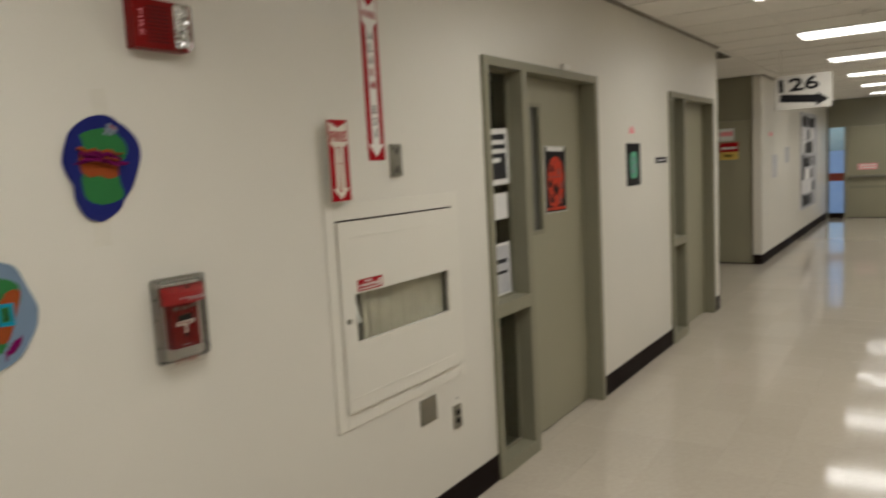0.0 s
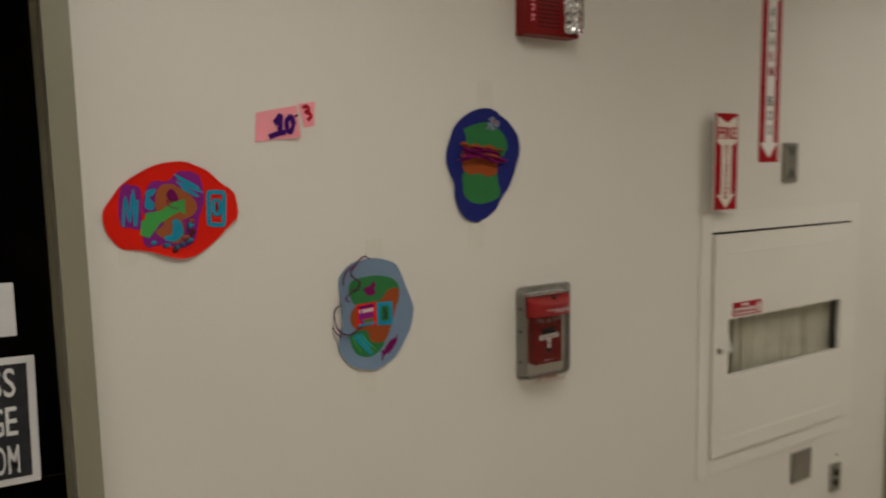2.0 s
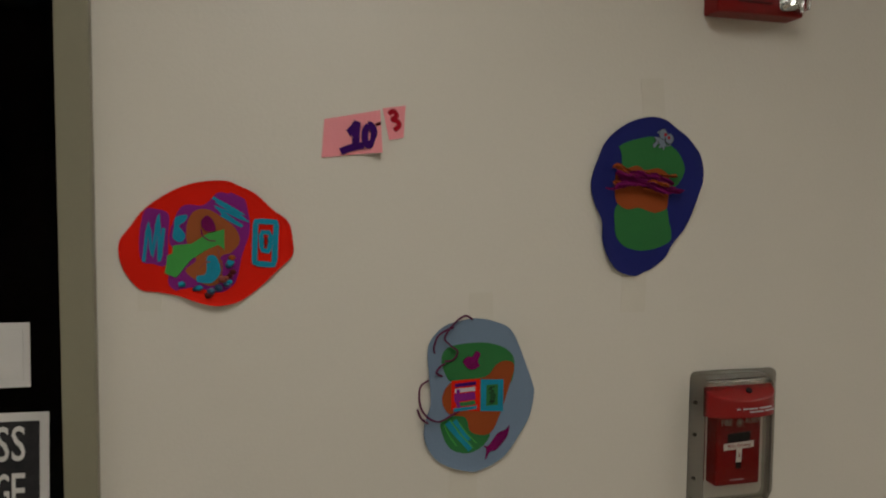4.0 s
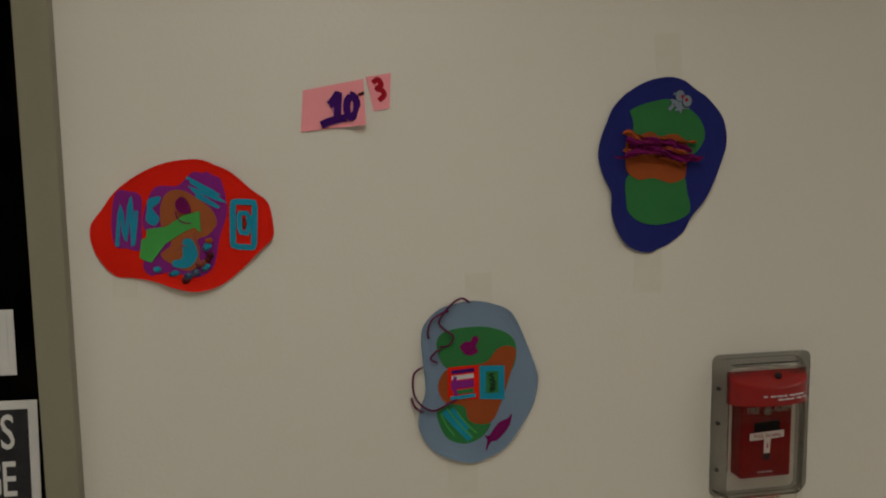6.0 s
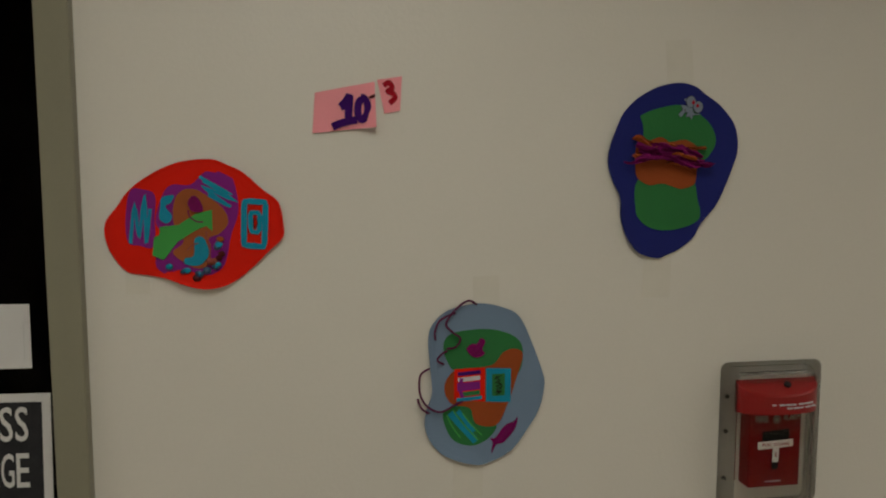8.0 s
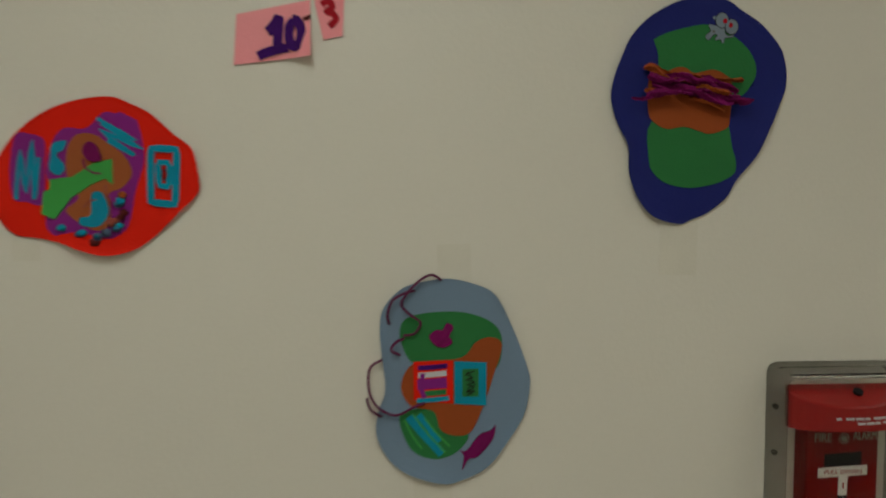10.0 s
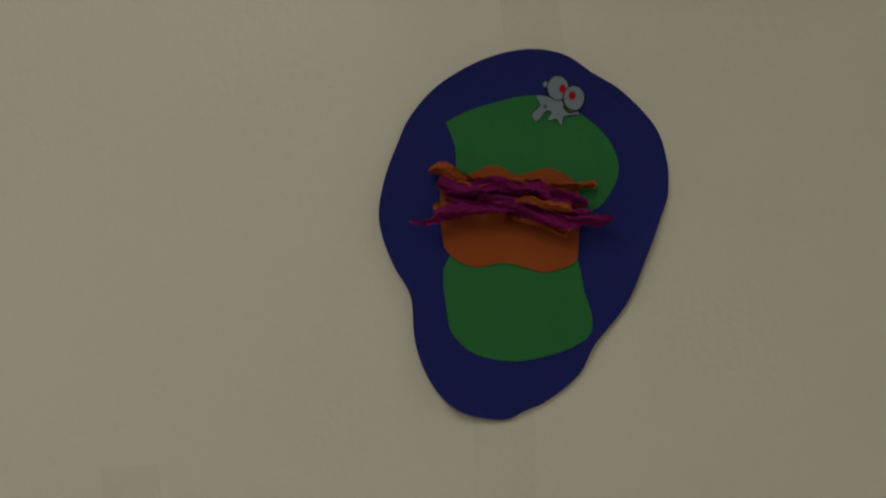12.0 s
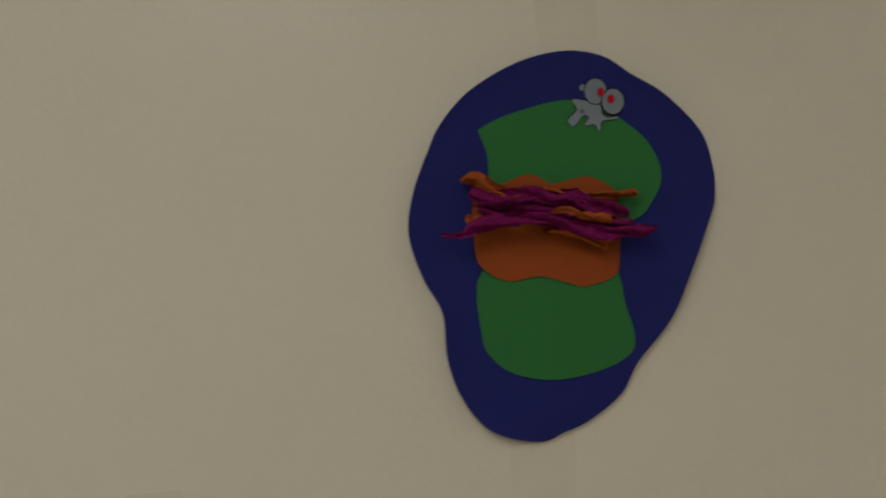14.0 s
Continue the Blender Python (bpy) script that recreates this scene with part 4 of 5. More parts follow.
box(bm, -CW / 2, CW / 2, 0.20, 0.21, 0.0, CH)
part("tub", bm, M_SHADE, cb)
bm = bmesh.new()
fo = 0.020
for x0, x1, z0, z1 in ((-CW / 2 - fo, -CW / 2 + 0.034, -fo, CH + fo), (CW / 2 - 0.034, CW / 2 + fo, -fo, CH + fo), (-CW / 2 + 0.034, CW / 2 - 0.034, -fo, 0.042), (-CW / 2 + 0.034, CW / 2 - 0.034, CH - 0.045, CH + fo)):
    box(bm, x0, x1, -0.006, -0.0005, z0, z1, bevel=0.002)
part("frame", bm, M_CAB, cb, "cream frame lapping the wall")
door = new("cabinet_door")
door.parent = cb
DX0, DX1, DZ0, DZ1 = -CW / 2 + 0.0365, CW / 2 - 0.036, 0.044, CH - 0.052
WX0, WX1 = -1.043 + 0.7275, -0.398 + 0.7275
WZ0, WZ1 = 0.983 - CAB[2], 1.174 - CAB[2]
bm = pierced([DX0, DX1], [DZ0, DZ1], [(WX0, WX1, WZ0, WZ1)], -0.016, 0.0)
part("panel", bm, M_CAB, door)
for x0, x1, z0, z1 in ((DX0 + 0.06, DX1 - 0.06, DZ1 - 0.064, DZ1 - 0.058), (DX0 + 0.04, DX1 - 0.04, DZ0 + 0.05, DZ0 + 0.056)):
    part("pressed_ridge", boxed(x0, x1, -0.0185, -0.0155, z0, z1, bevel=0.0012), M_CAB, door)
part("pane", boxed(WX0 - 0.006, WX1 + 0.006, 0.001, 0.004, WZ0 - 0.006, WZ1 + 0.006), M_GLASS, door)
bm = disc(bmesh.new(), DX0 + 0.028, 1.076 - CAB[2], 0.010, -0.0162, -0.022)
part("lock", bm, M_STEEL, door, "small steel cam lock")
part("tag", straight([(0, 0), (16, 4), (40, -70), (22, -78)], 0.0, -0.001), M_PAPER, door).location = (WX0 + 0.016, 0.010, WZ1 - 0.050)
lb = thing("cabinet_label", -0.953, -0.0165, 1.181, "red fire equipment label on the cabinet door", "label")
part("red_field", boxed(-0.074, 0.074, -0.0012, 0.0, 0.0, 0.046), M_SIGNRED, lb)
bm = bmesh.new()
box(bm, -0.066, 0.04, -0.0022, -0.0013, 0.006, 0.010)
part("word_bars", bm, M_WHITE, lb)
lettering("words", "FIRE", M_WHITE, lb, -0.032, 0.010, 0.031, 0.041, -0.0013, 0.0008, bold=0.02)
lettering("words", "EXTINGUISHER", M_WHITE, lb, -0.067, 0.046, 0.016, 0.027, -0.0013, 0.0008, bold=0.02)
part("pictogram", cut([(52, 8), (64, 8), (65, 28), (60, 38), (54, 36), (51, 26)], -0.0013, -0.0022), M_WHITE, lb)
hs = thing("fire_hose", (CAB[0] + CAB[1]) / 2, 0, CAB[2] + 0.02, "folded pale canvas fire hose hanging in the cabinet", "fire hose")
random.seed(5)
x = WX0 + 0.10
while x < WX1 + 0.03:
    w = random.uniform(0.016, 0.026)
    bm = bmesh.new()
    lean = random.uniform(-0.012, 0.012)
    y = random.uniform(0.030, 0.037)
    pts = [(x + lean * (z - 0.4) * 2 + 0.004 * math.sin(z * 17 + x * 50), z) for z in [0.05 + 0.06 * k for k in range(11)]]
    stroke(bm, pts, w, y + 0.09, y, 0)
    bmesh.ops.bevel(bm, geom=[e for e in bm.edges], offset=0.003, segments=2, affect="EDGES", profile=0.6)
    part("hose_fold", bm, M_HOSE, hs)
    x += w * 0.66
part("hanger_bar", boxed(-0.35, 0.35, 0.09, 0.12, 0.66, 0.68, bevel=0.003), M_STEEL, hs)

# ---- artwork ----
def artwork(name, x, z, label):
    return thing(name, x, -0.0005, z, label, "artwork", "paper cell artworks on the wall")


# tape that holds the sheets
for x, z, w, h, a in ((-2.0225, 1.525, 0.049, 0.09, 1), (-1.992, 1.855, 0.045, 0.09, -5), (-2.34, 1.195, 0.05, 0.075, 1), (-2.311, 1.492, 0.043, 0.06, -2), (-2.84, 1.53, 0.035, 0.05, 0)):
    t = thing("tape_strip", x, -0.0001, z, "short strip of translucent masking tape on the wall", "tape")
    t.rotation_euler = (0, radians(a), 0)
    part("tape", boxed(-w / 2, w / 2, -0.0007, 0.0, -h / 2, h / 2), M_TAPE, t)

# navy cell
a = artwork("blue_cell_artwork", -2.0, 1.69, "navy card cell cut-out with green shapes and crumpled paper strips")
part("card", sheet([(-114, 22), (-108, 48), (-98, 72), (-88, 92), (-66, 115), (-31, 134), (4, 141), (32, 136), (52, 122), (77, 106), (101, 80), (109, 53), (110, 32), (107, 18), (90, -24), (75, -58), (50, -88), (37, -111), (13, -130), (-6, -138), (-25, -144), (-59, -134), (-80, -109), (-90, -79), (-92, -45), (-104, -21), (-112, 2)], 0.002, 0.006, 1.0), M_CBLUE, a)
part("upper_shape", prism(bmesh.new(), smooth_loop(mm([(-60, 86), (-59, 88), (-39, 97), (2, 106), (27, 100), (46, 89), (63, 73), (72, 52), (67, 33), (48, 16), (0, 20), (-49, 30), (-54, 68)])), -0.0033, -0.0043), M_CGREEN, a, "green card")
part("lower_shape", cut([(-61, -15), (-64, -62), (-58, -79), (-42, -92), (-16, -98), (9, -96), (33, -89), (47, -79), (48, -64), (43, -47), (34, -15), (0, -12)], -0.0033, -0.0043), M_CGREEN, a, "green card")
part("band", cut([(-66, 38), (-53, 44), (-40, 49), (-27, 53.5), (-17, 51), (-10, 46), (0, 47), (10, 49.5), (20, 49.5), (31, 44), (40, 33), (39, -9), (35, -23), (14, -30), (1, -27), (-20, -21), (-41, -24), (-58, -16), (-66, -3)], -0.0045, -0.0055), M_CORANGE, a, "burnt orange card")


def crepe(parent, points, y, mat, seed):
    """A twisted, crumpled paper strip along points of (x, z, width) in millimetres, y in front of the wall."""
    random.seed(seed)
    path = [(x, z, 1.2 * w) for x, z, w in smooth_line(points, 9)]
    bm = bmesh.new()
    ph, rows, cols = random.uniform(0, 6), [], 9
    for i, (x, z, w) in enumerate(path):
        t = i / (len(path) - 1)
        dx = path[min(i + 1, len(path) - 1)][0] - path[max(i - 1, 0)][0]
        dz = path[min(i + 1, len(path) - 1)][1] - path[max(i - 1, 0)][1]
        d = max(1e-6, math.hypot(dx, dz))
        bow = 4.0 * math.sin(math.pi * t) ** 0.5
        row = []
        for k in range(cols):
            u = k / (cols - 1) * 2 - 1
            fold = 2.4 * noise.noise(Vector((x * 0.055 + seed, u * 1.5 + 0.05 * x, seed * 1.7))) + 2.0 * noise.noise(Vector((x * 0.21, u * 3.6, seed * 3.3))) + 0.9 * noise.noise(Vector((x * 0.6, u * 6.0, seed * 5.1)))
            crest = 2.3 * math.sin(3.4 * u + 0.11 * x + ph) * min(1.0, w / 6)
            deep = y + bow + crest + fold - 1.2 * u * u
            edge = 1.3 * noise.noise(Vector((x * 0.22, u, seed * 2.1)))
            row.append(bm.verts.new(((x - dz / d * u * w / 2) / 1000, -max(5.9, deep) / 1000, (z + dx / d * u * w / 2 + edge) / 1000)))
        rows.append(row)
    for p, q in zip(rows, rows[1:]):
        for k in range(cols - 1):
            bm.faces.new((p[k], p[k + 1], q[k + 1], q[k]))
    back = bmesh.ops.duplicate(bm, geom=bm.faces[:])
    for v in [g for g in back["geom"] if isinstance(g, bmesh.types.BMVert)]:
        v.co.y += 0.0005
    return part("crumpled_strip", bm, mat, parent)


crepe(a, [(-75, 50.5, 2), (-65, 52, 9), (-54, 46, 7), (-40, 40, 6), (-28, 42, 4), (-17, 42, 4), (-3, 39, 5), (10, 35, 5), (24, 36, 4), (37, 36, 4), (52, 37, 5)], 11.0, M_OCREPE, 40)
crepe(a, [(-69, 42, 7), (-54, 37, 10), (-40, 38, 9), (-22, 39, 9), (-11, 35, 8), (5, 36, 9), (18, 29, 9), (32, 26, 8), (45, 22, 6)], 14.0, M_MAG, 41)
crepe(a, [(-63, 31, 6), (-44, 30, 9), (-28, 29, 9), (-11, 27, 9), (5, 26, 10), (21, 24, 9), (36, 22, 8)], 10.0, M_MAG, 42)
crepe(a, [(-72, 25, 4), (-66, 22, 7), (-56, 20, 6), (-40, 19, 4)], 8.5, M_OCREPE, 43)
crepe(a, [(-32, 22, 5), (-12, 20, 8), (5, 16, 8), (21, 13, 8), (37, 13, 8), (48, 15, 5)], 13.5, M_MAG, 44)
crepe(a, [(-91, 13, 1.5), (-83, 11.5, 3), (-73, 13, 5), (-65, 18, 9), (-47, 21, 9), (-28, 22, 7), (-11, 20, 7), (2, 15, 8), (16, 11, 9), (28, 8, 8), (41, 9.5, 7), (52, 9, 8), (64, 11, 2)], 18.0, M_MAG, 45)
crepe(a, [(-12, 25.5, 3), (-1, 26, 4), (10, 21.5, 5), (21, 20, 5.5), (30, 19, 6)], 22.0, M_OCREPE, 46)
crepe(a, [(-17, 12, 2), (-3, 11, 4), (10, 7, 4), (21, 3, 6), (29, -1, 7)], 13.0, M_OCREPE, 47)
BUG = [(9.3, 106), (16.6, 105), (29.4, 101), (29.4, 96.4), (34.3, 91.5), (41, 92.7), (40.4, 90.5), (30, 89.6), (28.8, 83.5), (26.4, 84), (24.5, 87.8), (18.4, 86.6), (18.2, 89.3), (20.9, 92), (18.4, 94.5), (14.8, 92.7), (9.9, 86.8), (6.2, 88.4), (6.2, 92.7), (12.3, 98.2), (9.9, 103)]
sk = part("sticker", cut(BUG, -0.0048, -0.0052, 2), M_SILVER, a, "small pale blue printed sticker")
rim = bmesh.new()
loop = BUG + BUG[:1]
stroke(rim, [(x / 1000, z / 1000) for x, z in loop], 0.0014, -0.0045, -0.00475, 0)
part("outline", rim, M_BLACK, sk)
for x, z, d in ((26, 111, 0.0), (38.2, 103, 0.0005)):
    part("lobe", disc(bmesh.new(), x / 1000, z / 1000, 0.0087, -0.0045, -0.0054 - d, 24, 1.13), M_BLACK, sk)
    part("lobe", disc(bmesh.new(), x / 1000, z / 1000, 0.0079, -0.0054 - d, -0.0057 - d, 24, 1.15), M_SILVER, sk)
part("lobe", disc(bmesh.new(), 0.0168, 0.1142, 0.0022, -0.0045, -0.0052, 12), M_SILVER, sk)
for x, z in ((29.5, 110), (36.8, 104.8)):
    part("dot", disc(bmesh.new(), x / 1000, z / 1000, 0.0027, -0.0063, -0.0068, 12, 1.2), M_RINK, sk)
part("spot", disc(bmesh.new(), 0.0158, 0.0972, 0.0017, -0.0052, -0.0055, 10), M_SHADE, sk)

# red cell
a = artwork("red_cell_artwork", -2.755, 1.60, "red card cell cut-out with purple, green and orange shapes")
part("card", sheet([(-126, 11), (-110, 35), (-90, 61), (-54, 86), (-18, 101), (25, 105), (48, 97), (72, 85), (99, 60), (122, 41), (129, 8), (127, -13), (107, -33), (77, -62), (48, -82), (15, -89), (-16, -82), (-43, -72), (-74, -66), (-97, -62), (-115, -42), (-125, -18)], 0.002, 0.008, 2.0), M_CRED, a)
part("purple_patch", cut([(-90, 58), (-72, 60), (-56, 52), (-57, 20), (-60, -24), (-80, -22), (-95, -18), (-98, 15)], -0.0033, -0.0041), M_CPURPLE, a, "purple card")
part("purple_patch", cut([(-46, 50), (-32, 67), (-5, 67), (16, 86), (32, 85), (44, 93), (55, 79), (62, 48), (62, 23), (51, -10), (41, -52), (20, -68), (-12, -73), (-43, -66), (-58, -49), (-48, -8), (-56, 14)], -0.0033, -0.0041), M_CPURPLE, a, "purple card")
part("orange_patch", cut([(-30, 8), (-29, 41), (-17, 59), (3, 60), (22, 48), (41, 32), (48, 11), (35, -6), (19, -14), (21, -47), (5, -58), (-15, -50), (-33, -33), (-17, -17)], -0.0043, -0.0050), M_BROWN, a, "orange-brown card")
part("green_patch", straight([(-50, 5), (-23, 8), (1, 24), (25, 30), (25, -2), (16, 6), (0, -1), (-25, -17), (-46, -44), (-62, -37), (-58, -10), (-51, -7)], -0.0052, -0.0060), M_LGREEN, a, "bright green card")
bm = bmesh.new()
stroke(bm, mm([(72, 36), (73, 42), (80, 42.5), (95, 41.5), (102, 41), (103, 35), (100, -20), (98.5, -26), (92, -25.5), (76, -24), (70, -22), (70, -16), (71.5, 34), (73, 42)]), 0.009, -0.0054, -0.0061, 0)
stroke(bm, mm([(80, 20), (81.5, 25.5), (92, 25), (94, 20), (92.5, -1), (91, -4.5), (82, -3), (80.5, 3), (80, 22)]), 0.0075, -0.0054, -0.0061, 0)
part("marker_frame", bm, M_CYAN, a, "cyan marker rectangles")
bm = bmesh.new()
stroke(bm, mm([(84.5, 11), (86, 16), (89.5, 15), (90, 8), (87.5, 3.5), (84.8, 7), (85, 12)]), 0.0018, -0.0054, -0.0062, 3)
part("pen_curve", bm, M_DRED, a)
bm = bmesh.new()
stroke(bm, mm([(16, -2), (17, -14), (21, -22), (20, -40)]), 0.0022, -0.0058, -0.0063, 5)
stroke(bm, mm([(-12, -30), (-4, -22), (4, -20)]), 0.0018, -0.0058, -0.0063, 5)
part("pen_curve", bm, M_BROWNRED, a)
bm = bmesh.new()
stroke(bm, mm([(-92, -19), (-84, 40), (-80, -11), (-70, 52), (-70, -19), (-63, 32)]), 0.005, -0.0042, -0.0047, 3)
part("marker_scribble", bm, M_CYAN, a, "cyan marker scribbles")
bm = bmesh.new()
stroke(bm, mm([(8, 79), (54, 52), (13, 73), (62, 41), (11, 65), (52, 34), (20, 52)]), 0.0045, -0.0042, -0.0047, 3)
part("marker_scribble", bm, M_CYAN, a, "cyan marker scribbles")
part("cyan_blob", cut([(-46, 48), (-29, 52), (-33, 41), (-41, 35), (-32, 21), (-39, 10), (-50, 17), (-48, 34)], -0.0052, -0.0057), M_CYAN, a)
part("cyan_blob", cut([(-1, -13), (11, -11), (18, -26), (18, -39), (5, -53), (-15, -51), (-16, -42), (-3, -38)], -0.0052, -0.0057), M_CYAN, a)
part("button", cut([(-1, 51), (8, 44), (12, 28), (-3, 28), (-9, 41)], -0.0052, -0.0085), M_MAG, a, "magenta paper button")
part("pen_curve", stroke(bmesh.new(), mm([(-9, 30), (-7, 20), (2, 13), (12, 12)]), 0.002, -0.0061, -0.0066), M_MAG, a)
random.seed(9)
for k, (x, z) in enumerate(((-38, -54), (-18, -62), (-13, -60), (4, -66), (1, -72), (16, -61), (28, -56), (32, -52), (27, -46), (33, -42), (31, -26), (33, -22), (36, -14), (22, -48), (37, -36))):
    bm = bmesh.new()
    bmesh.ops.create_icosphere(bm, subdivisions=2, radius=0.0046)
    wide = random.uniform(0.8, 1.25)
    for v in bm.verts:
        v.co = Vector((v.co.x * 1.2 * wide, v.co.y * 0.8, v.co.z * wide)) * random.uniform(0.85, 1.12) + Vector((x / 1000, -0.0068, z / 1000))
    bead = part("bead", bm, (M_CYAN, M_BEAD, M_CYAN, M_BEAD, M_DRED, M_BEAD, M_BEAD, M_CYAN, M_BROWNRED, M_DRED, M_BEAD, M_CYAN, M_CORANGE, M_BROWNRED, M_DRED)[k], a)
    if k in (1, 3, 6, 10):
        part("glint_dot", disc(bmesh.new(), (x + 1.2) / 1000, (z + 1.4) / 1000, 0.0016, -0.0095, -0.0112, 8), M_CYAN, bead)

# slate-blue cell
a = artwork("slate_cell_artwork", -2.31, 1.36, "slate-blue card cell cut-out with loose purple threads")
part("card", sheet([(-96, 60), (-90, 84), (-65, 108), (-29, 117), (-6, 118), (22, 112), (50, 98), (73, 55), (92, 3), (95, -21), (88, -59), (68, -91), (40, -127), (2, -145), (-22, -146), (-68, -130), (-91, -107), (-102, -78), (-99, -50), (-90, -23), (-94, 23)], 0.002, 0.006, 3.0), M_CGREY, a)
part("green_patch", cut([(-70, 58), (-57, 71), (-25, 76), (12, 75), (45, 63), (59, 42), (54, 5), (31, 0), (-16, 12), (-53, 10), (-69, 36)], -0.0033, -0.0041), M_CGREEN, a, "green card")
part("green_patch", cut([(-72, -57), (-54, -49), (-26, -50), (-17, -75), (16, -82), (2, -105), (-26, -115), (-54, -105), (-68, -81)], -0.0033, -0.0041), M_CGREEN, a, "green card")
part("orange_patch", cut([(7, 17), (26, 37), (45, 43), (59, 33), (49, -4), (35, -46), (16, -82), (-18, -78), (-28, -52), (-58, -44), (-70, -20), (-62, 3), (-44, 13)], -0.0043, -0.0051), M_CORANGE, a, "burnt orange card")
r = part("red_square", straight([(-54, 13), (-4, 14), (-4, -42), (-54, -36)], -0.0053, -0.0061), M_CRED, a)
for x0, x1, z0, z1, m in ((-48, -11, 3, 9, M_INK), (-48, -12, -7, 0, M_PALE), (-49, -12, -22, -9, M_CPURPLE), (-45, -12, -31, -24, M_CGREEN), (-50, -9, -39, -33, M_CYAN)):
    part("marker_bar", stroke(bmesh.new(), mm([(x0, (z0 + z1) / 2 - 1), ((x0 + x1) / 2, (z0 + z1) / 2), (x1, (z0 + z1) / 2 + 1.5)]), (z1 - z0) / 1000, -0.0062, -0.0066), m, r)
part("marker_bar", stroke(bmesh.new(), mm([(-42, -2), (-44, -20), (-40, -34)]), 0.006, -0.0067, -0.0070), M_CPURPLE, r)
s2 = part("cyan_square", straight([(-2, 13), (39, 11), (39, -45), (-2, -42)], -0.0053, -0.0061), M_CYAN, a, "cyan card")
part("green_field", straight([(8, 3), (29, 3), (29, -33), (8, -33)], -0.0062, -0.0066), M_CGREEN, s2)
part("pen_scribble", stroke(bmesh.new(), mm([(23, 0), (14, -4), (22, -8), (13, -11), (24, -14), (14, -17), (23, -20), (18, -24), (13, -27), (24, -25), (14, -31)]), 0.0013, -0.0067, -0.0070, 4), M_BLACK, s2)
part("pen_scribble", stroke(bmesh.new(), mm([(12, -6), (16, -1), (20, -12), (24, -18), (15, -22), (20, -30)]), 0.0011, -0.0071, -0.0073, 4), M_BLACK, s2)
bm = bmesh.new()
stroke(bm, mm([(-60, -58), (-46, -76), (-28, -96), (-18, -108)]), 0.011, -0.0042, -0.0046)
stroke(bm, mm([(-48, -56), (-34, -74), (-22, -92)]), 0.008, -0.0042, -0.0046)
part("marker_stripe", bm, M_CYAN, a)
for k, (x0, z0, x1, z1) in enumerate(((-66, -62, -44, -100), (-56, -54, -14, -106), (-40, -60, -8, -98))):
    part("marker_stripe", stroke(bmesh.new(), mm([(x0, z0), ((x0 + x1) / 2 - 2, (z0 + z1) / 2), (x1, z1)]), 0.0022, -0.0047, -0.0050), M_LGREEN, a)
part("magenta_blob", cut([(-34, 45), (-25, 53), (-17, 53), (-11, 62), (-3, 57), (-8, 45), (-4, 37), (-14, 31), (-25, 33)], -0.0043, -0.0062), M_MAG, a)
part("magenta_leaf", cut([(8, -129), (10, -112), (6, -104), (14, -104), (30, -84), (45, -78), (51, -71), (48, -88), (37, -103), (26, -113), (16, -115)], -0.0033, -0.0055), M_MAG, a)
for pts in ([(-18, 117), (-31, 124), (-47, 116), (-63, 99), (-68, 86), (-57, 74), (-45, 64), (-52, 50), (-66, 47)], [(-84, 62), (-86, 74), (-80, 92), (-65, 101), (-52, 104)], [(-71, 22), (-82, 30), (-75, 40), (-66, 43)], [(-94, 16), (-109, 6), (-110, -22), (-99, -43), (-77, -54), (-53, -44), (-40, -40)], [(-113, -33), (-108, -46), (-95, -57)]):
    line = smooth_line(mm(pts), 6)
    k = len(line)
    part("thread", tube(bmesh.new(), [(x, -0.006 - 0.007 * math.sin(math.pi * i / (k - 1)), z) for i, (x, z) in enumerate(line)], 0.0017, 6), M_THREAD, a, "loose purple thread")

# pink notes with a power of ten
t = thing("pink_note", -2.53, -0.0008, 1.78, "pink paper note with a hand-drawn violet number", "note")
bm = bmesh.new()
W, H, N = 0.096, 0.064, 12
g = []
for j in range(5):
    row = []
    for i in range(N + 1):
        u, v = i / N, j / 4
        curl = 0.0012 + 0.018 * max(0.0, u - 0.55) ** 2 * 4 * (1 - v)
        lean = -0.0022 + 0.0046 * v - 0.0062 * u * v
        row.append(bm.verts.new((-0.049 + u * W + lean, -curl, -0.036 + v * (0.061 + 0.007 * u) + 0.011 * u - 0.004 * max(0.0, u - 0.7) * (1 - v))))
    g.append(row)
for j in range(4):
    for i in range(N):
        bm.faces.new((g[j][i], g[j][i + 1], g[j + 1][i + 1], g[j + 1][i]))
ext = bmesh.ops.extrude_face_region(bm, geom=bm.faces[:])
for v in [q for q in ext["geom"] if isinstance(q, bmesh.types.BMVert)]:
    v.co.y -= 0.0005
bmesh.ops.recalc_face_normals(bm, faces=bm.faces)
part("paper", bm, M_PINK, t)
bm = bmesh.new()
stroke(bm, mm([(-8, 4), (0, 13), (5, 20), (4, 4), (3, -14)]), 0.0115, -0.0040, -0.0046, 5)
stroke(bm, mm([(-8, 3), (-1, 6), (3, 9)]), 0.009, -0.0036, -0.0042, 5)
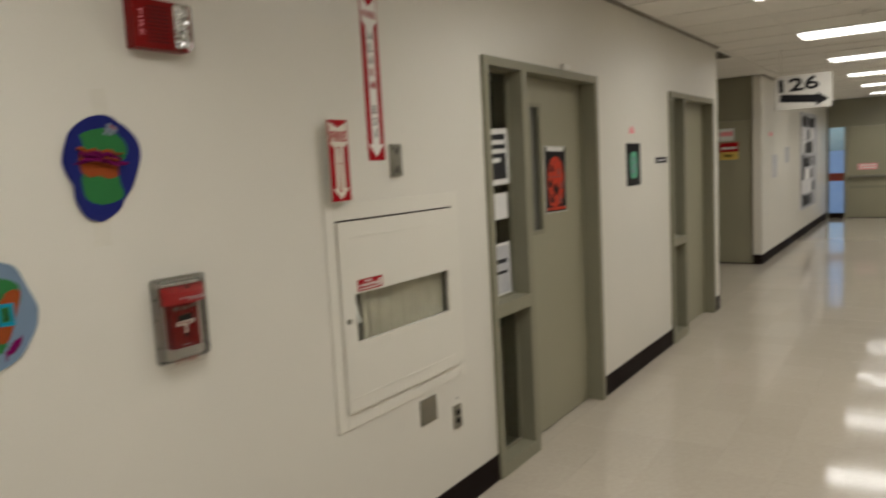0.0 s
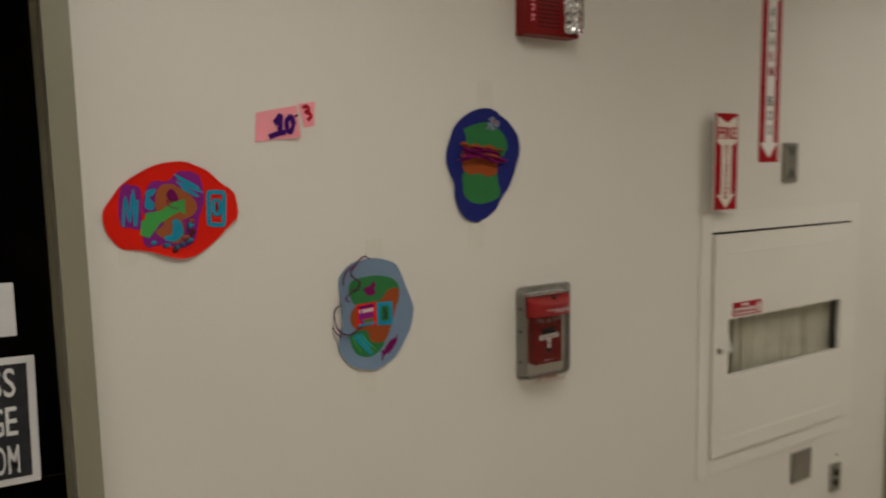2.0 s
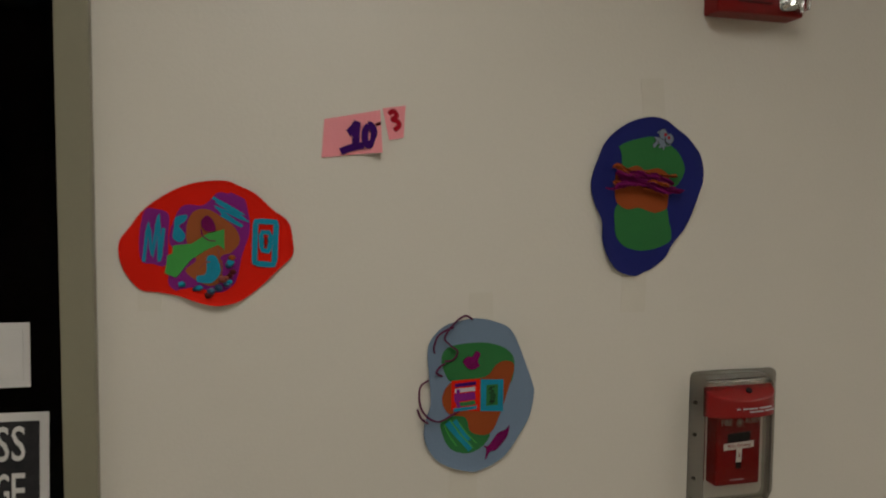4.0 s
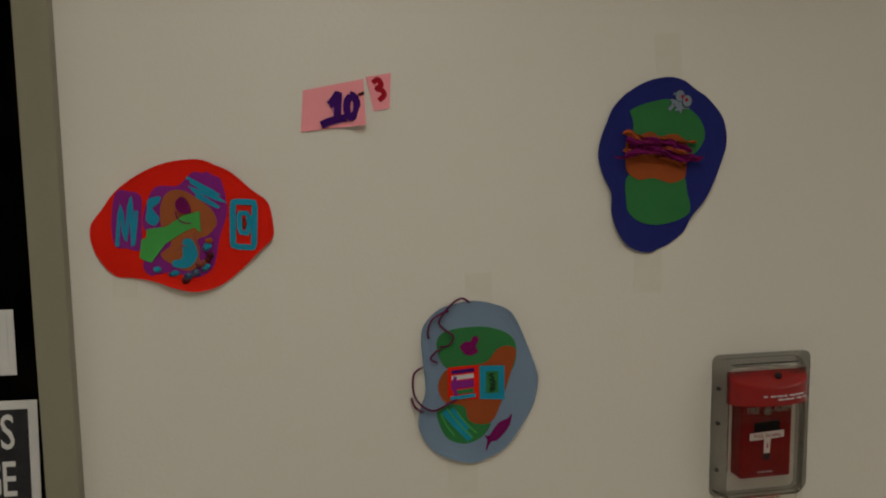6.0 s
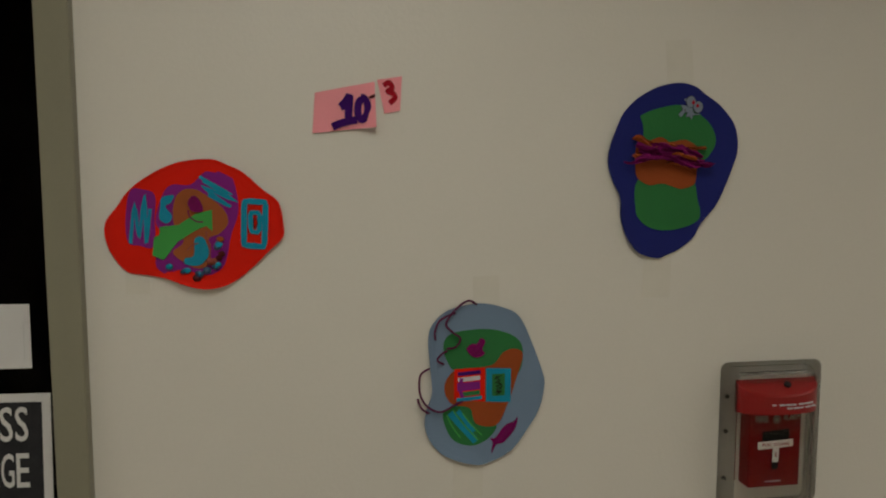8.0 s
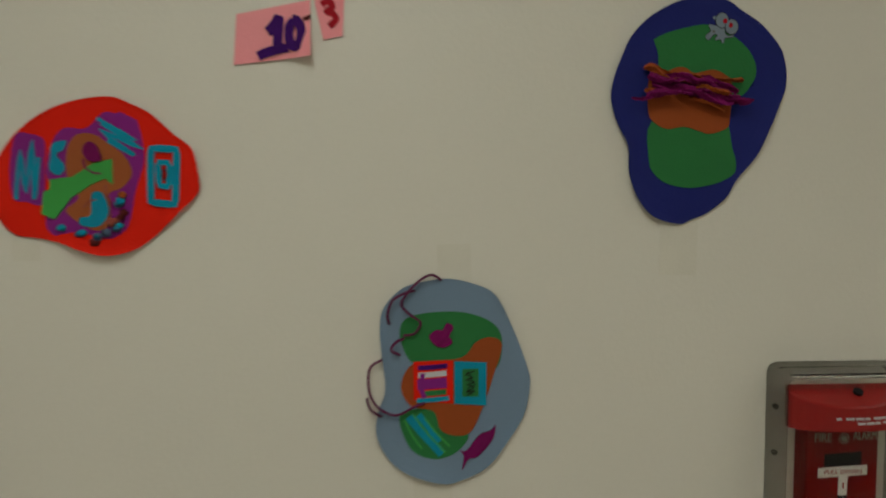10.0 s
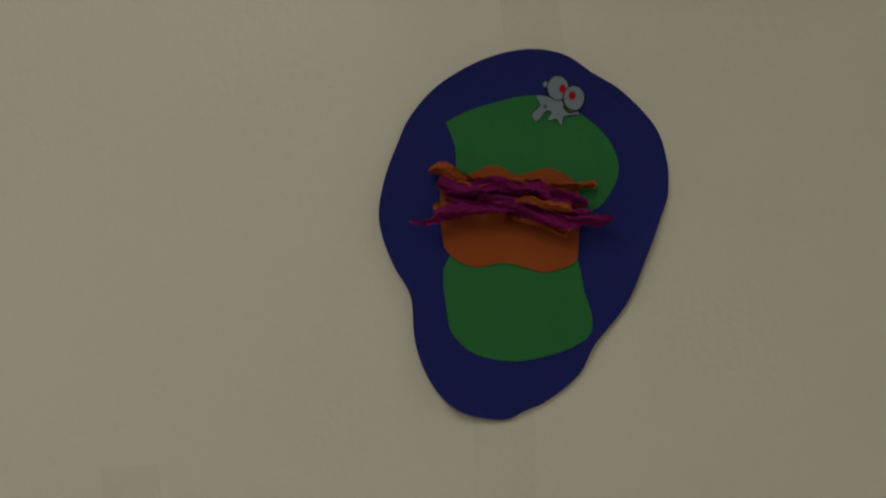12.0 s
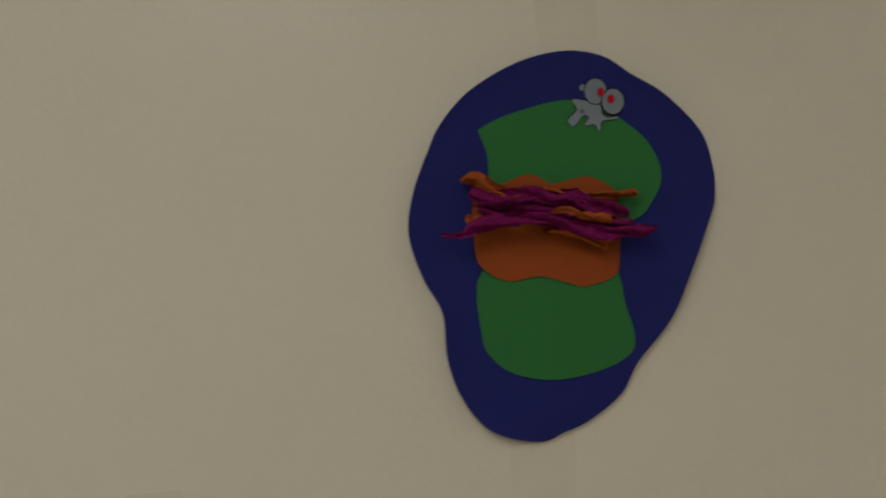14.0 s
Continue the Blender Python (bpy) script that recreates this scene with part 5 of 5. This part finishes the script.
stroke(bm, mm([(-21, -26), (-10, -21), (4, -17), (16, -15)]), 0.0115, -0.0034, -0.0040, 5)
stroke(bm, mm([(24, 17), (18, 8), (18, -8), (24, -15), (31, -6), (32, 8), (27, 17), (22, 18)]), 0.011, -0.0066, -0.0072, 5)
part("marker_number", bm, M_INK, t, "violet hand-drawn figures ten")
part("marker_dash", cut([(34, 19.5), (37, 21.5), (42, 23.5), (44, 22.5), (43, 19), (38, 17), (35, 17.5)], -0.0060, -0.0068), M_DRED, t)
t = thing("pink_note", -2.464, -0.0008, 1.803, "small pink paper scrap with a red exponent", "note")
part("paper", straight([(-19, 23), (19, 29), (16, -23), (-8, -28)], -0.0006, -0.0014), M_PINK, t)
part("marker_number", stroke(bmesh.new(), mm([(-9, 14), (-1, 19), (4, 11), (-3, 6), (5, 3), (8, -4), (0, -12)]), 0.008, -0.0015, -0.0021, 5), M_RINK, t, "red hand-drawn figure three")

# ---- vinyl tiles of the floor where the corridor is seen from above ----
TILE = 0.305


def tile_mesh(name, width):
    bm = boxed(-TILE / 2 + 0.0003, TILE / 2 - 0.0003, -width / 2 + 0.0003, width / 2 - 0.0003, 0.0, 0.0016)
    top = [e for e in bm.edges if all(v.co.z > 0.001 for v in e.verts)]
    bmesh.ops.bevel(bm, geom=top, offset=0.0005, segments=1, affect="EDGES")
    me = bpy.data.meshes.new(name)
    bm.to_mesh(me)
    bm.free()
    me.materials.append(M_VINYL)
    return me


rows = int(-SOUTH / TILE)
rest = -SOUTH - rows * TILE
full, narrow = tile_mesh("tile", TILE), tile_mesh("cut_tile", rest - 0.012)
random.seed(21)
for i in range(27):
    for j in range(rows + 1):
        ob = new("tile", full if j < rows else narrow)
        ob.parent = FLOOR
        y = -TILE * (j + 0.5) - 0.007 if j < rows else SOUTH + 0.006 + rest / 2 - 0.004
        ob.location = (-1.22 + TILE * (i + 0.5), y, 0.0001)
        ob.rotation_euler = (radians(random.uniform(-0.06, 0.06)), radians(random.uniform(-0.16, 0.16)), 0)
